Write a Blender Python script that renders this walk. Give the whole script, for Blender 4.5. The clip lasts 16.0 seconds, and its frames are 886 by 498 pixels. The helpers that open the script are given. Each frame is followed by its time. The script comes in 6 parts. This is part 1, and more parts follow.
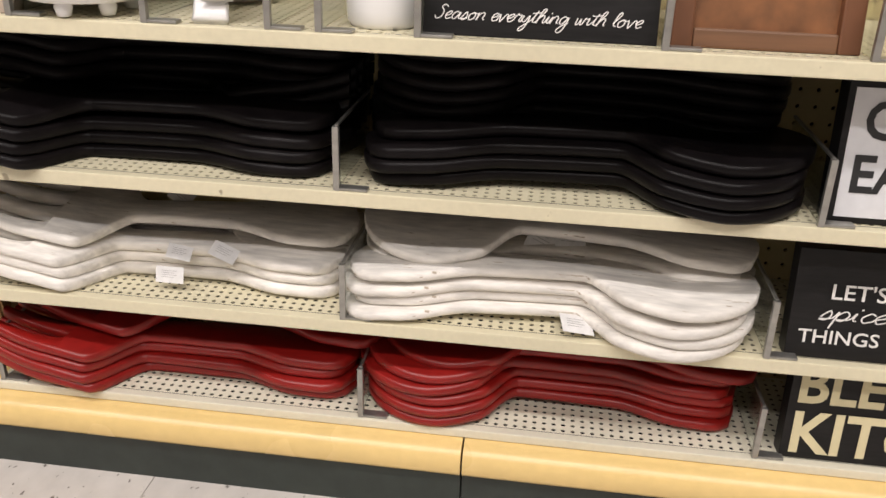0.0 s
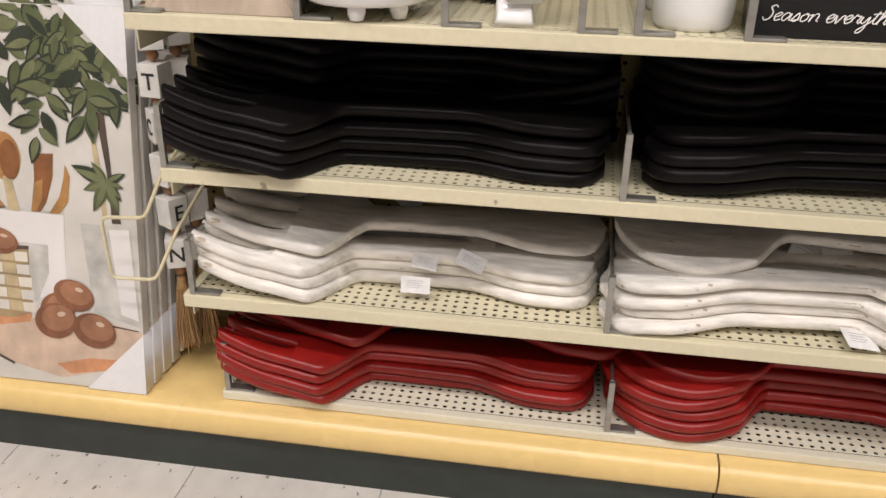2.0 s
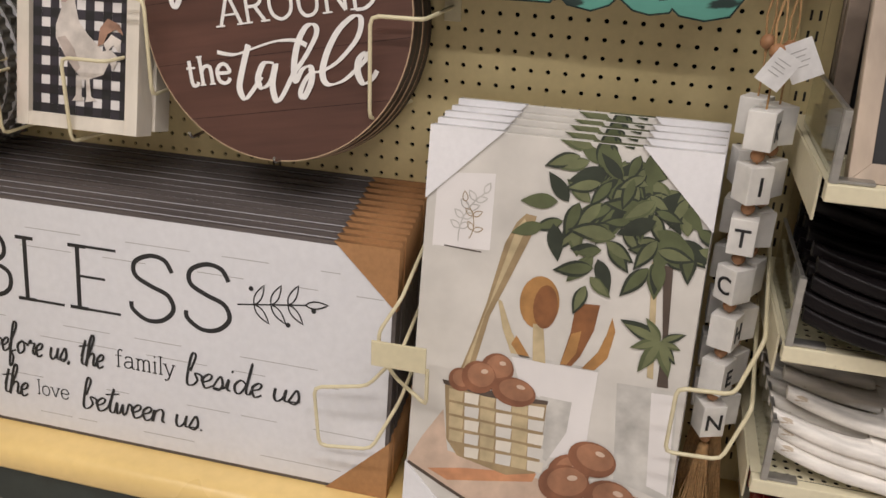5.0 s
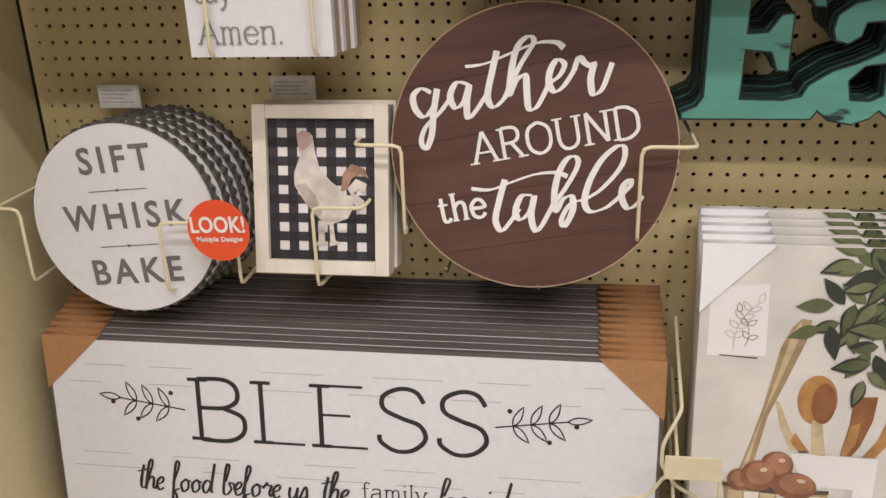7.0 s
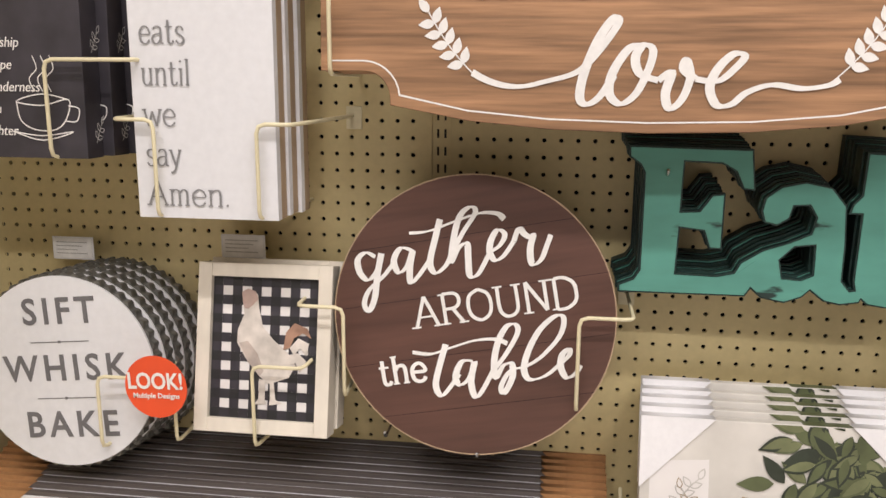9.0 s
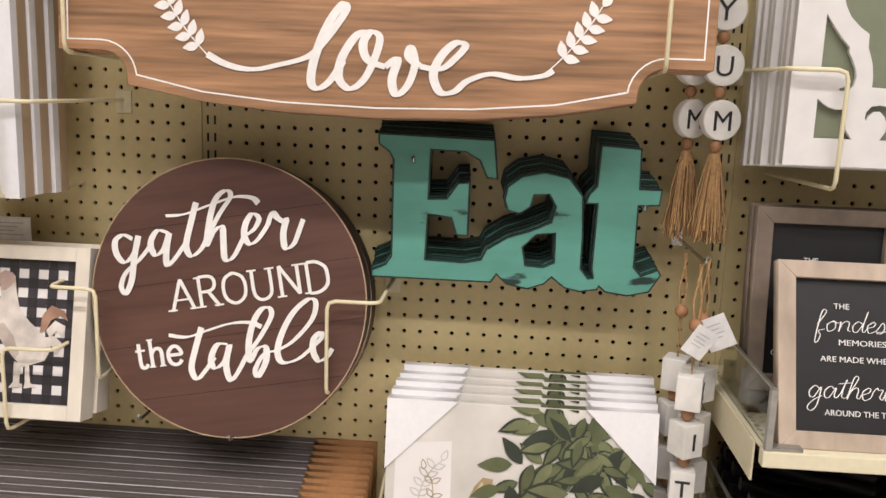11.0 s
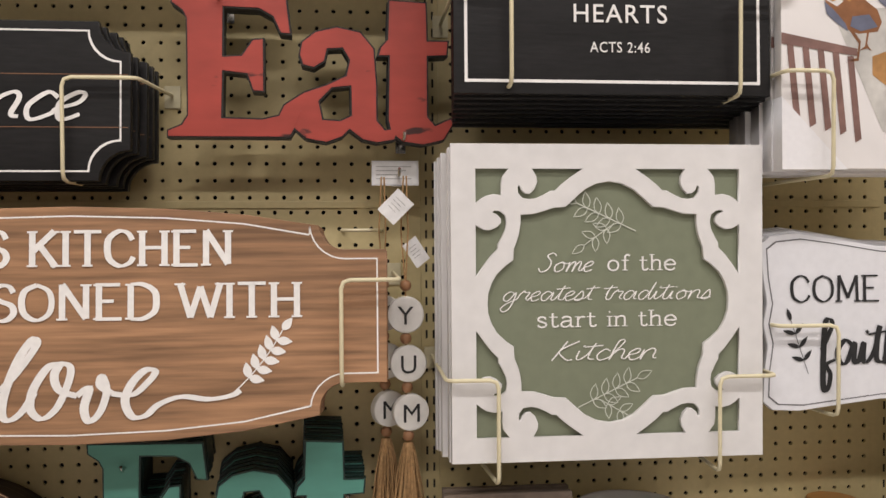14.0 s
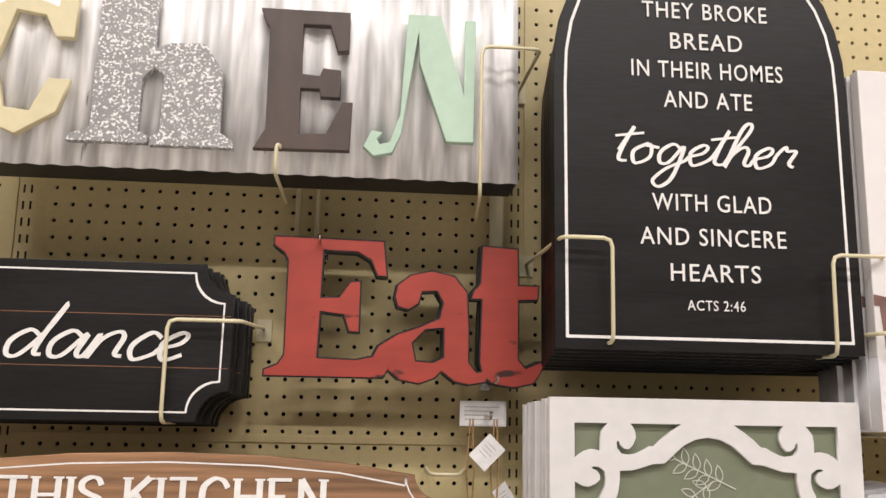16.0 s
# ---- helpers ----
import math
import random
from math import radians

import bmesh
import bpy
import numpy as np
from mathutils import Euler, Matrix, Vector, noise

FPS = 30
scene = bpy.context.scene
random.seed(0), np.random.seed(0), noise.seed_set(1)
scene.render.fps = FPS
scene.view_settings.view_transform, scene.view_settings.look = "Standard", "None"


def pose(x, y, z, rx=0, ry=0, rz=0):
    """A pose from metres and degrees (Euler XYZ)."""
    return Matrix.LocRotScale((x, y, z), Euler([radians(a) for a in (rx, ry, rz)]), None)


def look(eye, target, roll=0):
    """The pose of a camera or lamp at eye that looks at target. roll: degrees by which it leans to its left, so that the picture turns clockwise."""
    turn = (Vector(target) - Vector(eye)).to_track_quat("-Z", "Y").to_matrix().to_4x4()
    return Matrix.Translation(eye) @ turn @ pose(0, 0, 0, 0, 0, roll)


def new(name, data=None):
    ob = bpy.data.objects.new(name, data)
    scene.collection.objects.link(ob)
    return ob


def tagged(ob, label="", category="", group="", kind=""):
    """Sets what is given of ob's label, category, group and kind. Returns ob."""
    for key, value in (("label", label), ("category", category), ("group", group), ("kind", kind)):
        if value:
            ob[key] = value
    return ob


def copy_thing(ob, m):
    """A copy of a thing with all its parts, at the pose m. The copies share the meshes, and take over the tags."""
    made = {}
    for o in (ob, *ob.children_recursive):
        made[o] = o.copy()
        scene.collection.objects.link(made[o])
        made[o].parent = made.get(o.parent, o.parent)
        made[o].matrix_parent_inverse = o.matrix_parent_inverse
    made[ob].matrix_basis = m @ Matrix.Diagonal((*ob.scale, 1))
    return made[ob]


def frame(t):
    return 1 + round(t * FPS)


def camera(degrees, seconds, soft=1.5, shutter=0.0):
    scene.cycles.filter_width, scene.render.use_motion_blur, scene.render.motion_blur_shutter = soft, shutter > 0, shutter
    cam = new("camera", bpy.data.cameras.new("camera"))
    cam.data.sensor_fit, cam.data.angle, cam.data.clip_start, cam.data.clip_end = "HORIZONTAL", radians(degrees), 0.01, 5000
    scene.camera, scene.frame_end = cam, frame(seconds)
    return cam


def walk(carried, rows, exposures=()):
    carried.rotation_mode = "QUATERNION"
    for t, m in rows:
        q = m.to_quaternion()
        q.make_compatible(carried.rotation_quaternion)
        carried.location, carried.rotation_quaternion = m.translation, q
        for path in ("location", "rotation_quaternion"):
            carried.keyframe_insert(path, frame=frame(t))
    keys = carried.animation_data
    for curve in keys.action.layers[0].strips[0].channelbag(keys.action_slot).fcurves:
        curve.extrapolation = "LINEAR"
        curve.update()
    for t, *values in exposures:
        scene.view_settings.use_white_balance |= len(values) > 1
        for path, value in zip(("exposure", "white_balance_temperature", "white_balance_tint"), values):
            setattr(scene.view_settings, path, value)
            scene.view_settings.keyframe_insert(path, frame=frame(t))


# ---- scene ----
cam = camera(54.8, 16.0)
PATH = [
    (0, (0.856, -1.288, 0.897), (0.633, 0.525, 0.082), 1.8),
    (0.5, (0.791, -1.213, 0.886), (0.424, 0.544, 0.003), 0.6),
    (1, (0.73, -1.213, 0.866), (0.392, 0.539, -0.037), 1.0),
    (1.5, (0.618, -1.256, 0.894), (0.311, 0.506, -0.001), 0.5),
    (2, (0.523, -1.27, 0.907), (0.25, 0.514, 0.045), 1.0),
    (2.5, (0.425, -1.231, 0.928), (0.169, 0.57, 0.096), 2.0),
    (3, (0.32, -1.172, 0.958), (-0.084, 0.63, 0.191), 2.5),
    (3.5, (0.213, -1.179, 0.983), (-0.166, 0.634, 0.228), 3.1),
    (4, (0.094, -1.227, 0.967), (-0.248, 0.594, 0.212), 2.8),
    (4.5, (-0.022, -1.235, 0.969), (-0.368, 0.586, 0.216), 3.3),
    (5, (-0.18, -1.214, 0.977), (-0.623, 0.577, 0.204), 2.4),
    (5.2, (-0.232, -1.203, 0.981), (-0.668, 0.587, 0.198), 2.3),
    (7.3, (-0.673, -1.286, 1.14), (-0.957, 0.586, 0.418), -1.9),
    (7.5, (-0.678, -1.284, 1.146), (-1.004, 0.586, 0.515), -1.7),
    (8, (-0.679, -1.275, 1.162), (-0.995, 0.628, 0.634), -0.9),
    (8.2, (-0.670, -1.274, 1.163), (-0.974, 0.632, 0.668), -0.6),
    (10.3, (-0.427, -1.264, 1.124), (-0.613, 0.69, 0.74), 2.3),
    (10.5, (-0.412, -1.268, 1.118), (-0.565, 0.69, 0.744), 2.3),
    (11, (-0.322, -1.27, 1.124), (-0.451, 0.689, 0.743), 2.1),
    (11.5, (-0.211, -1.283, 1.137), (-0.231, 0.679, 0.75), 2.5),
    (12, (-0.155, -1.282, 1.176), (-0.115, 0.681, 0.794), 1.9),
    (12.5, (-0.124, -1.29, 1.223), (-0.016, 0.669, 0.836), 1.4),
    (13, (-0.107, -1.315, 1.287), (0.104, 0.654, 1.008), 0.3),
    (13.5, (-0.106, -1.327, 1.325), (0.094, 0.653, 1.13), -0.4),
    (14, (-0.11, -1.336, 1.349), (0.085, 0.654, 1.309), -0.3),
    (14.5, (-0.114, -1.336, 1.38), (0.083, 0.654, 1.426), 0.1),
    (15, (-0.124, -1.341, 1.414), (0.061, 0.644, 1.57), 0.5),
    (15.5, (-0.17, -1.341, 1.433), (0.0, 0.637, 1.672), 0.9),
    (16, (-0.234, -1.343, 1.472), (-0.061, 0.623, 1.795), 1.2),
]
EXPOSURES = ((0.0, 0.08), (0.5, -0.08), (2.5, 0.0), (3.9, 0.03), (4.5, -0.18), (5.2, -0.34), (7.3, -0.1), (8.2, 0.02), (10.3, 0.16), (11.5, 0.1), (13.0, -0.08), (14.0, -0.22), (15.0, -0.06), (16.0, 0.0))
walk(cam, [(t, look(eye, target, roll)) for t, eye, target, roll in PATH], exposures=EXPOSURES)

# ---- world and light ----
world = bpy.data.worlds.new("store_air")
world.use_nodes = True
world.node_tree.nodes["Background"].inputs[0].default_value = (1.0, 0.95, 0.88, 1)
world.node_tree.nodes["Background"].inputs[1].default_value = 0.05
scene.world = world
LAMP_WATTS = 56.0
LAMP_COLOUR = (1.0, 0.935, 0.915)
LAMP_SPOTS = [(x, y) for y in (-4.6, -2.6) for x in (-2.6, -0.8, 1.0, 2.8)]


# ---- materials ----
def mat(name, colour, rough=0.6, metal=0.0, grain=60.0, vary=0.12, stain=3.0, stains=0.1, bump=0.08, stretch=(1, 1, 1), dark=None, amount=0.0, chips=18.0, random_tint=0.0):
    """A painted or raw surface: fine grain, broad stains, a little relief, and chips of a second colour."""
    m = bpy.data.materials.new(name)
    m.use_nodes = True
    nt = m.node_tree
    n, l = nt.nodes, nt.links
    p = n["Principled BSDF"]
    p.inputs["Roughness"].default_value, p.inputs["Metallic"].default_value = rough, metal
    co = n.new("ShaderNodeTexCoord")
    mp = n.new("ShaderNodeMapping")
    mp.inputs["Scale"].default_value = stretch
    l.new(co.outputs["Object"], mp.inputs["Vector"])

    def noisy(scale, detail):
        t = n.new("ShaderNodeTexNoise")
        t.inputs["Scale"].default_value, t.inputs["Detail"].default_value = scale, detail
        l.new(mp.outputs[0], t.inputs["Vector"])
        return t.outputs["Fac"]

    fine, broad = noisy(grain, 5), noisy(stain, 3)

    def spread(fac, amt):
        r = n.new("ShaderNodeMapRange")
        r.inputs["From Min"].default_value, r.inputs["From Max"].default_value = 0.3, 0.7
        r.inputs["To Min"].default_value, r.inputs["To Max"].default_value = 1 - amt, 1 + amt * 0.6
        l.new(fac, r.inputs["Value"])
        return r.outputs[0]

    def times(a, b):
        k = n.new("ShaderNodeMath")
        k.operation = "MULTIPLY"
        l.new(a, k.inputs[0])
        l.new(b, k.inputs[1])
        return k.outputs[0]

    k = times(spread(fine, vary), spread(broad, stains))
    if random_tint:
        info = n.new("ShaderNodeObjectInfo")
        r = n.new("ShaderNodeMapRange")
        r.inputs["To Min"].default_value, r.inputs["To Max"].default_value = 1 - random_tint, 1 + random_tint
        l.new(info.outputs["Random"], r.inputs["Value"])
        k = times(k, r.outputs[0])
    base = n.new("ShaderNodeVectorMath")
    base.operation = "SCALE"
    base.inputs[0].default_value = colour
    l.new(k, base.inputs["Scale"])
    out = base.outputs[0]
    if dark:
        chip = noisy(chips, 8)
        r = n.new("ShaderNodeMapRange")
        r.inputs["From Min"].default_value, r.inputs["From Max"].default_value = 0.70 - amount, 0.74 - amount
        l.new(chip, r.inputs["Value"])
        mix = n.new("ShaderNodeMix")
        mix.data_type = "RGBA"
        l.new(r.outputs[0], mix.inputs["Factor"])
        l.new(out, mix.inputs["A"])
        mix.inputs["B"].default_value = (*dark, 1)
        out = mix.outputs["Result"]
    l.new(out, p.inputs["Base Color"])
    rr = n.new("ShaderNodeMapRange")
    rr.inputs["To Min"].default_value, rr.inputs["To Max"].default_value = max(0.02, rough - 0.1), min(1, rough + 0.1)
    l.new(broad, rr.inputs["Value"])
    l.new(rr.outputs[0], p.inputs["Roughness"])
    b = n.new("ShaderNodeBump")
    b.inputs["Strength"].default_value, b.inputs["Distance"].default_value = bump, 0.002
    l.new(fine, b.inputs["Height"])
    l.new(b.outputs[0], p.inputs["Normal"])
    return m


PEG = mat("khaki_pegboard_paint", (0.625, 0.517, 0.272), 0.5, grain=90, vary=0.05, stain=2, stains=0.09, bump=0.03)
STEEL_CREAM = mat("cream_enamelled_steel", (0.72, 0.66, 0.47), 0.4, grain=120, vary=0.04, stain=4, stains=0.07, bump=0.02, dark=(0.35, 0.3, 0.2), amount=-0.02, chips=30)
STEEL_PALE = mat("pale_deck_enamel", (0.74, 0.70, 0.56), 0.45, grain=120, vary=0.04, stain=4, stains=0.08, bump=0.02)
YELLOW = mat("yellow_base_enamel", (0.80, 0.58, 0.24), 0.27, grain=50, vary=0.04, stain=3, stains=0.08, bump=0.02, dark=(0.25, 0.17, 0.06), amount=-0.05, chips=16)
KICK = mat("dark_green_kick_plate", (0.028, 0.036, 0.03), 0.45, grain=40, vary=0.2, stains=0.25, bump=0.04, dark=(0.12, 0.13, 0.12), amount=-0.04, chips=14)
# Black that stands in for the shade seen through peg and shelf holes.
HOLE_SHADE = mat("hole_shade_black", (0.012, 0.010, 0.008), 0.9)
SLOT = mat("dark_slot", (0.02, 0.017, 0.012), 0.8)
PANEL = mat("cream_end_panel_paint", (0.60, 0.52, 0.31), 0.45, grain=70, vary=0.05, stain=1.5, stains=0.1, bump=0.03)
TILE = mat("speckled_vinyl_tile", (0.64, 0.60, 0.56), 0.38, grain=35, vary=0.07, stain=5, stains=0.08, bump=0.02, dark=(0.16, 0.14, 0.12), amount=0.055, chips=95, stretch=(1, 0.6, 1), random_tint=0.03)
JOINT = mat("dirty_floor_joint", (0.22, 0.19, 0.16), 0.8)
WALLPAINT = mat("store_wall_paint", (0.42, 0.39, 0.34), 0.7)
# Dark colour of the unseen aisle wall, standing in for opposite shelving.
AISLE = mat("opposite_shelving_stand_in", (0.22, 0.205, 0.19), 0.7)
CEIL = mat("ceiling_tile", (0.5, 0.485, 0.46), 0.85, grain=200, bump=0.2)
BLACK = mat("black_painted_wood", (0.013, 0.012, 0.012), 0.42, grain=30, vary=0.3, stretch=(1, 1, 6), bump=0.12, stains=0.3)
BLACKGLOSS = mat("black_satin_enamel", (0.008, 0.0065, 0.0068), 0.30, grain=40, vary=0.3, stains=0.3, bump=0.04)
for dull, gloss in ((BLACK, 0.26), (BLACKGLOSS, 0.1)):
    dull.node_tree.nodes["Principled BSDF"].inputs["Specular IOR Level"].default_value = gloss
WHITEWASH = mat("whitewashed_carved_wood", (0.85, 0.81, 0.75), 0.6, grain=44, vary=0.2, stain=10, stains=0.2, bump=0.5, stretch=(0.5, 2.2, 2.2), dark=(0.46, 0.38, 0.29), amount=0.03, chips=60)
RED = mat("deep_red_enamel", (0.25, 0.008, 0.006), 0.36, grain=45, vary=0.16, stain=6, stains=0.16, bump=0.06, dark=(0.10, 0.004, 0.004), amount=-0.03)
REDWOOD = mat("distressed_red_wood", (0.37, 0.052, 0.036), 0.5, grain=40, vary=0.14, stain=8, stains=0.12, bump=0.12, dark=(0.05, 0.015, 0.012), amount=0.055, chips=26, stretch=(0.35, 1, 1))
TEAL = mat("distressed_teal_paint", (0.095, 0.30, 0.24), 0.5, grain=40, vary=0.10, stain=8, stains=0.1, bump=0.12, dark=(0.012, 0.03, 0.026), amount=0.06, chips=24, stretch=(0.35, 1, 1))
EDGE_DARK = mat("charred_dark_edge", (0.016, 0.015, 0.013), 0.55, grain=50, vary=0.4, bump=0.2)
EDGE_TEAL = mat("dark_teal_edge", (0.010, 0.032, 0.027), 0.5, grain=50, vary=0.4, bump=0.2)
WHITE = mat("white_sign_board", (0.71, 0.71, 0.73), 0.5, grain=80, vary=0.04, stain=3, stains=0.04, bump=0.03)
WHITEPAINT = mat("white_lettering_paint", (0.82, 0.80, 0.77), 0.55, grain=120, vary=0.06, bump=0.05)
CARD = mat("white_cardboard_corner", (0.80, 0.79, 0.80), 0.5, grain=150, vary=0.03, bump=0.02)
KRAFT = mat("kraft_cardboard_corner", (0.40, 0.205, 0.085), 0.7, grain=130, vary=0.1, stain=6, stains=0.1, bump=0.08)
GREYFRAME = mat("grey_stained_frame", (0.105, 0.088, 0.082), 0.5, grain=30, vary=0.22, stretch=(0.15, 3, 3), bump=0.1)
INK = mat("black_ink", (0.02, 0.02, 0.021), 0.5)
GREYINK = mat("grey_ink", (0.15, 0.145, 0.15), 0.6)
PALEINK = mat("pale_grey_ink", (0.24, 0.235, 0.24), 0.6)
FAINT = mat("faint_plank_line", (0.42, 0.41, 0.40), 0.6)
BROWN = mat("dark_brown_stained_planks", (0.099, 0.044, 0.031), 0.5, grain=26, vary=0.22, stain=4, stains=0.2, stretch=(0.25, 2, 3), bump=0.2)
BROWNEDGE = mat("dark_brown_edge", (0.022, 0.013, 0.011), 0.55, grain=30, vary=0.3)
GROOVE = mat("dark_groove", (0.012, 0.007, 0.006), 0.8)
PINE = mat("warm_stained_pine", (0.36, 0.195, 0.1), 0.48, grain=40, vary=0.42, stain=8, stains=0.42, stretch=(0.16, 2.0, 3.0), bump=0.25, dark=(0.13, 0.055, 0.028), amount=0.07, chips=7)
PINEEDGE = mat("dark_pine_edge", (0.20, 0.095, 0.045), 0.55, grain=20, vary=0.3, stretch=(0.3, 2, 4))
GREYWOOD = mat("weathered_grey_brown_wood", (0.47, 0.375, 0.29), 0.6, grain=28, vary=0.28, stretch=(1, 1, 0.4), stains=0.15, bump=0.25)
BARNWOOD = mat("dark_weathered_wood", (0.19, 0.145, 0.11), 0.6, grain=28, vary=0.28, stains=0.15, bump=0.25)
CHALK = mat("black_chalk_panel", (0.010, 0.010, 0.011), 0.5, grain=40, vary=0.2)
SLATE = mat("purple_black_slate_print", (0.045, 0.04, 0.05), 0.5, grain=20, vary=0.35, stains=0.3, bump=0.05)
SAGE = mat("sage_green_panel", (0.185, 0.205, 0.135), 0.55, grain=60, vary=0.06, stain=4, stains=0.06, bump=0.05)
FRET = mat("white_painted_fretwork", (0.70, 0.685, 0.67), 0.5, grain=40, vary=0.05, stains=0.05, bump=0.12)
SAGELINE = mat("pale_sage_line", (0.60, 0.62, 0.53), 0.6)
CERAMIC = mat("glazed_white_ceramic", (0.80, 0.79, 0.78), 0.13, grain=14, vary=0.02, stains=0.03, bump=0.10)
LIDWOOD = mat("orange_bamboo_lid", (0.50, 0.24, 0.07), 0.4, grain=20, vary=0.2, stretch=(0.4, 3, 1))
JUTE = mat("jute_fibre", (0.42, 0.25, 0.11), 0.85, grain=200, vary=0.3, bump=0.3)
BEADWOOD = mat("plain_wooden_bead", (0.36, 0.18, 0.085), 0.55, grain=40, vary=0.2)
WHITEBEAD = mat("whitewashed_bead", (0.76, 0.74, 0.70), 0.55, grain=50, vary=0.1, bump=0.15)
WIRE = mat("cream_coated_wire", (0.70, 0.63, 0.42), 0.35, grain=100, vary=0.05)
CHROME = mat("worn_chrome", (0.62, 0.61, 0.58), 0.22, metal=1.0, grain=60, vary=0.1)
CLIP = mat("zinc_clip", (0.42, 0.41, 0.38), 0.35, metal=0.8, grain=60, vary=0.2)
PAPER = mat("printed_paper_tag", (0.80, 0.79, 0.78), 0.6)
ORANGE = mat("orange_red_round_sticker", (0.78, 0.085, 0.022), 0.45, vary=0.03)
TIN = mat("galvanised_corrugated_tin", (0.86, 0.845, 0.835), 0.42, metal=0.05, grain=18, vary=0.34, stain=9, stains=0.3, stretch=(3, 1, 0.35), bump=0.08, dark=(0.16, 0.13, 0.11), amount=0.02, chips=15)
TINEDGE = mat("pierced_dark_tin", (0.16, 0.155, 0.14), 0.45, metal=0.5, grain=55, vary=0.6, bump=0.5)
SPECKLE = mat("speckled_grey_paint", (0.30, 0.29, 0.285), 0.5, grain=60, vary=0.1, dark=(0.78, 0.77, 0.75), amount=0.16, chips=260, bump=0.1)
CREAMPAINT = mat("cream_letter_paint", (0.72, 0.64, 0.40), 0.5, grain=50, vary=0.06)
COCOA = mat("dark_cocoa_paint", (0.075, 0.050, 0.040), 0.55, grain=30, vary=0.25, stretch=(1, 1, 0.3), bump=0.2)
MINT = mat("mint_letter_paint", (0.45, 0.61, 0.48), 0.5, grain=50, vary=0.05)
CREAMWOOD = mat("cream_washed_frame", (0.76, 0.70, 0.60), 0.55, grain=30, vary=0.12, stretch=(1, 1, 0.4), bump=0.15)
TANWOOD = mat("tan_raw_wood", (0.42, 0.30, 0.19), 0.6, grain=30, vary=0.2, stretch=(1, 1, 0.3), bump=0.15)
LINEN = mat("printed_linen_ground", (0.64, 0.61, 0.56), 0.6, grain=18, vary=0.10, stain=6, stains=0.12, bump=0.05)
ARTWHITE = mat("watercolour_paper_white", (0.76, 0.73, 0.71), 0.6, grain=12, vary=0.05, stain=5, stains=0.06)


def paint(name, colour, vary=0.22):
    return mat(name, colour, 0.55, grain=38, vary=vary, stain=16, stains=0.2, bump=0.05)


LEAF_A, LEAF_B, LEAF_C = paint("painted_leaf_green", (0.098, 0.115, 0.05)), paint("painted_leaf_dark", (0.028, 0.036, 0.022)), paint("painted_leaf_pale", (0.155, 0.17, 0.08))
EGG_A, EGG_B = paint("painted_egg_brown", (0.35, 0.165, 0.09), 0.3), paint("painted_egg_dark", (0.24, 0.098, 0.05), 0.3)
STRAW, STRAW_B = paint("painted_straw", (0.55, 0.44, 0.26)), paint("painted_straw_dark", (0.36, 0.26, 0.14))
OCHRE, UMBER = paint("painted_ochre", (0.42, 0.215, 0.07), 0.3), paint("painted_umber", (0.25, 0.10, 0.035), 0.3)
ROSE, TERRA = paint("painted_cloth", (0.62, 0.46, 0.35), 0.15), paint("painted_cloth_stripe", (0.60, 0.28, 0.14), 0.2)
POTGREY, TRUNK = paint("painted_grey_pot", (0.56, 0.54, 0.50), 0.2), paint("painted_trunk", (0.085, 0.06, 0.045))
ROOSTER = paint("painted_cream_feathers", (0.70, 0.64, 0.58), 0.25)
RUST = paint("painted_rust_feathers", (0.38, 0.22, 0.15), 0.35)


def pane_glass():
    m = bpy.data.materials.new("clear_plastic_divider")
    m.use_nodes = True
    p = m.node_tree.nodes["Principled BSDF"]
    p.inputs["Base Color"].default_value = (0.93, 0.97, 0.94, 1)
    p.inputs["Roughness"].default_value = 0.06
    p.inputs["Transmission Weight"].default_value = 1.0
    p.inputs["IOR"].default_value = 1.3
    return m


GLASS = pane_glass()


def glowing():
    m = bpy.data.materials.new("lit_lamp_diffuser")
    m.use_nodes = True
    p = m.node_tree.nodes["Principled BSDF"]
    p.inputs["Emission Color"].default_value = (*LAMP_COLOUR, 1)
    p.inputs["Emission Strength"].default_value = 3.0
    return m


GLOW = glowing()


# ---- building helpers ----
def thing(name, label, category, x=0.0, y=0.0, z=0.0, lean=0.0, yaw=0.0, group="", roll=0.0):
    """An Empty at the base of a thing. lean: degrees by which its top goes back to the wall."""
    ob = new(name)
    ob.empty_display_size = 0.02
    ob.matrix_world = pose(x, y, z, -lean, roll, yaw)
    return tagged(ob, label, category, group)


def link(name, me, material, parent=None, label="", smooth=False):
    me.materials.clear()
    me.materials.append(material)
    if smooth:
        me.shade_smooth()
    ob = new(name, me)
    ob.parent = parent
    if label:
        ob["label"] = label
    return ob


def part(name, bm, material, parent, label="", smooth=False):
    me = bpy.data.meshes.new(name)
    bm.to_mesh(me)
    bm.free()
    return link(name, me, material, parent, label, smooth)


def box(x0, x1, y0, y1, z0, z1, bevel=0.0):
    bm = bmesh.new()
    bmesh.ops.create_cube(bm, size=1, matrix=Matrix.LocRotScale(((x0 + x1) / 2, (y0 + y1) / 2, (z0 + z1) / 2), None, (x1 - x0, y1 - y0, z1 - z0)))
    if bevel:
        bmesh.ops.bevel(bm, geom=bm.edges[:], offset=bevel, segments=2, affect="EDGES", profile=0.6)
    return bm


def curve_mesh(cu):
    ob = bpy.data.objects.new("outline", cu)
    me = bpy.data.meshes.new_from_object(ob)
    bpy.data.objects.remove(ob)
    bpy.data.curves.remove(cu)
    return me


UPRIGHT = Matrix.Rotation(radians(90), 4, "X")


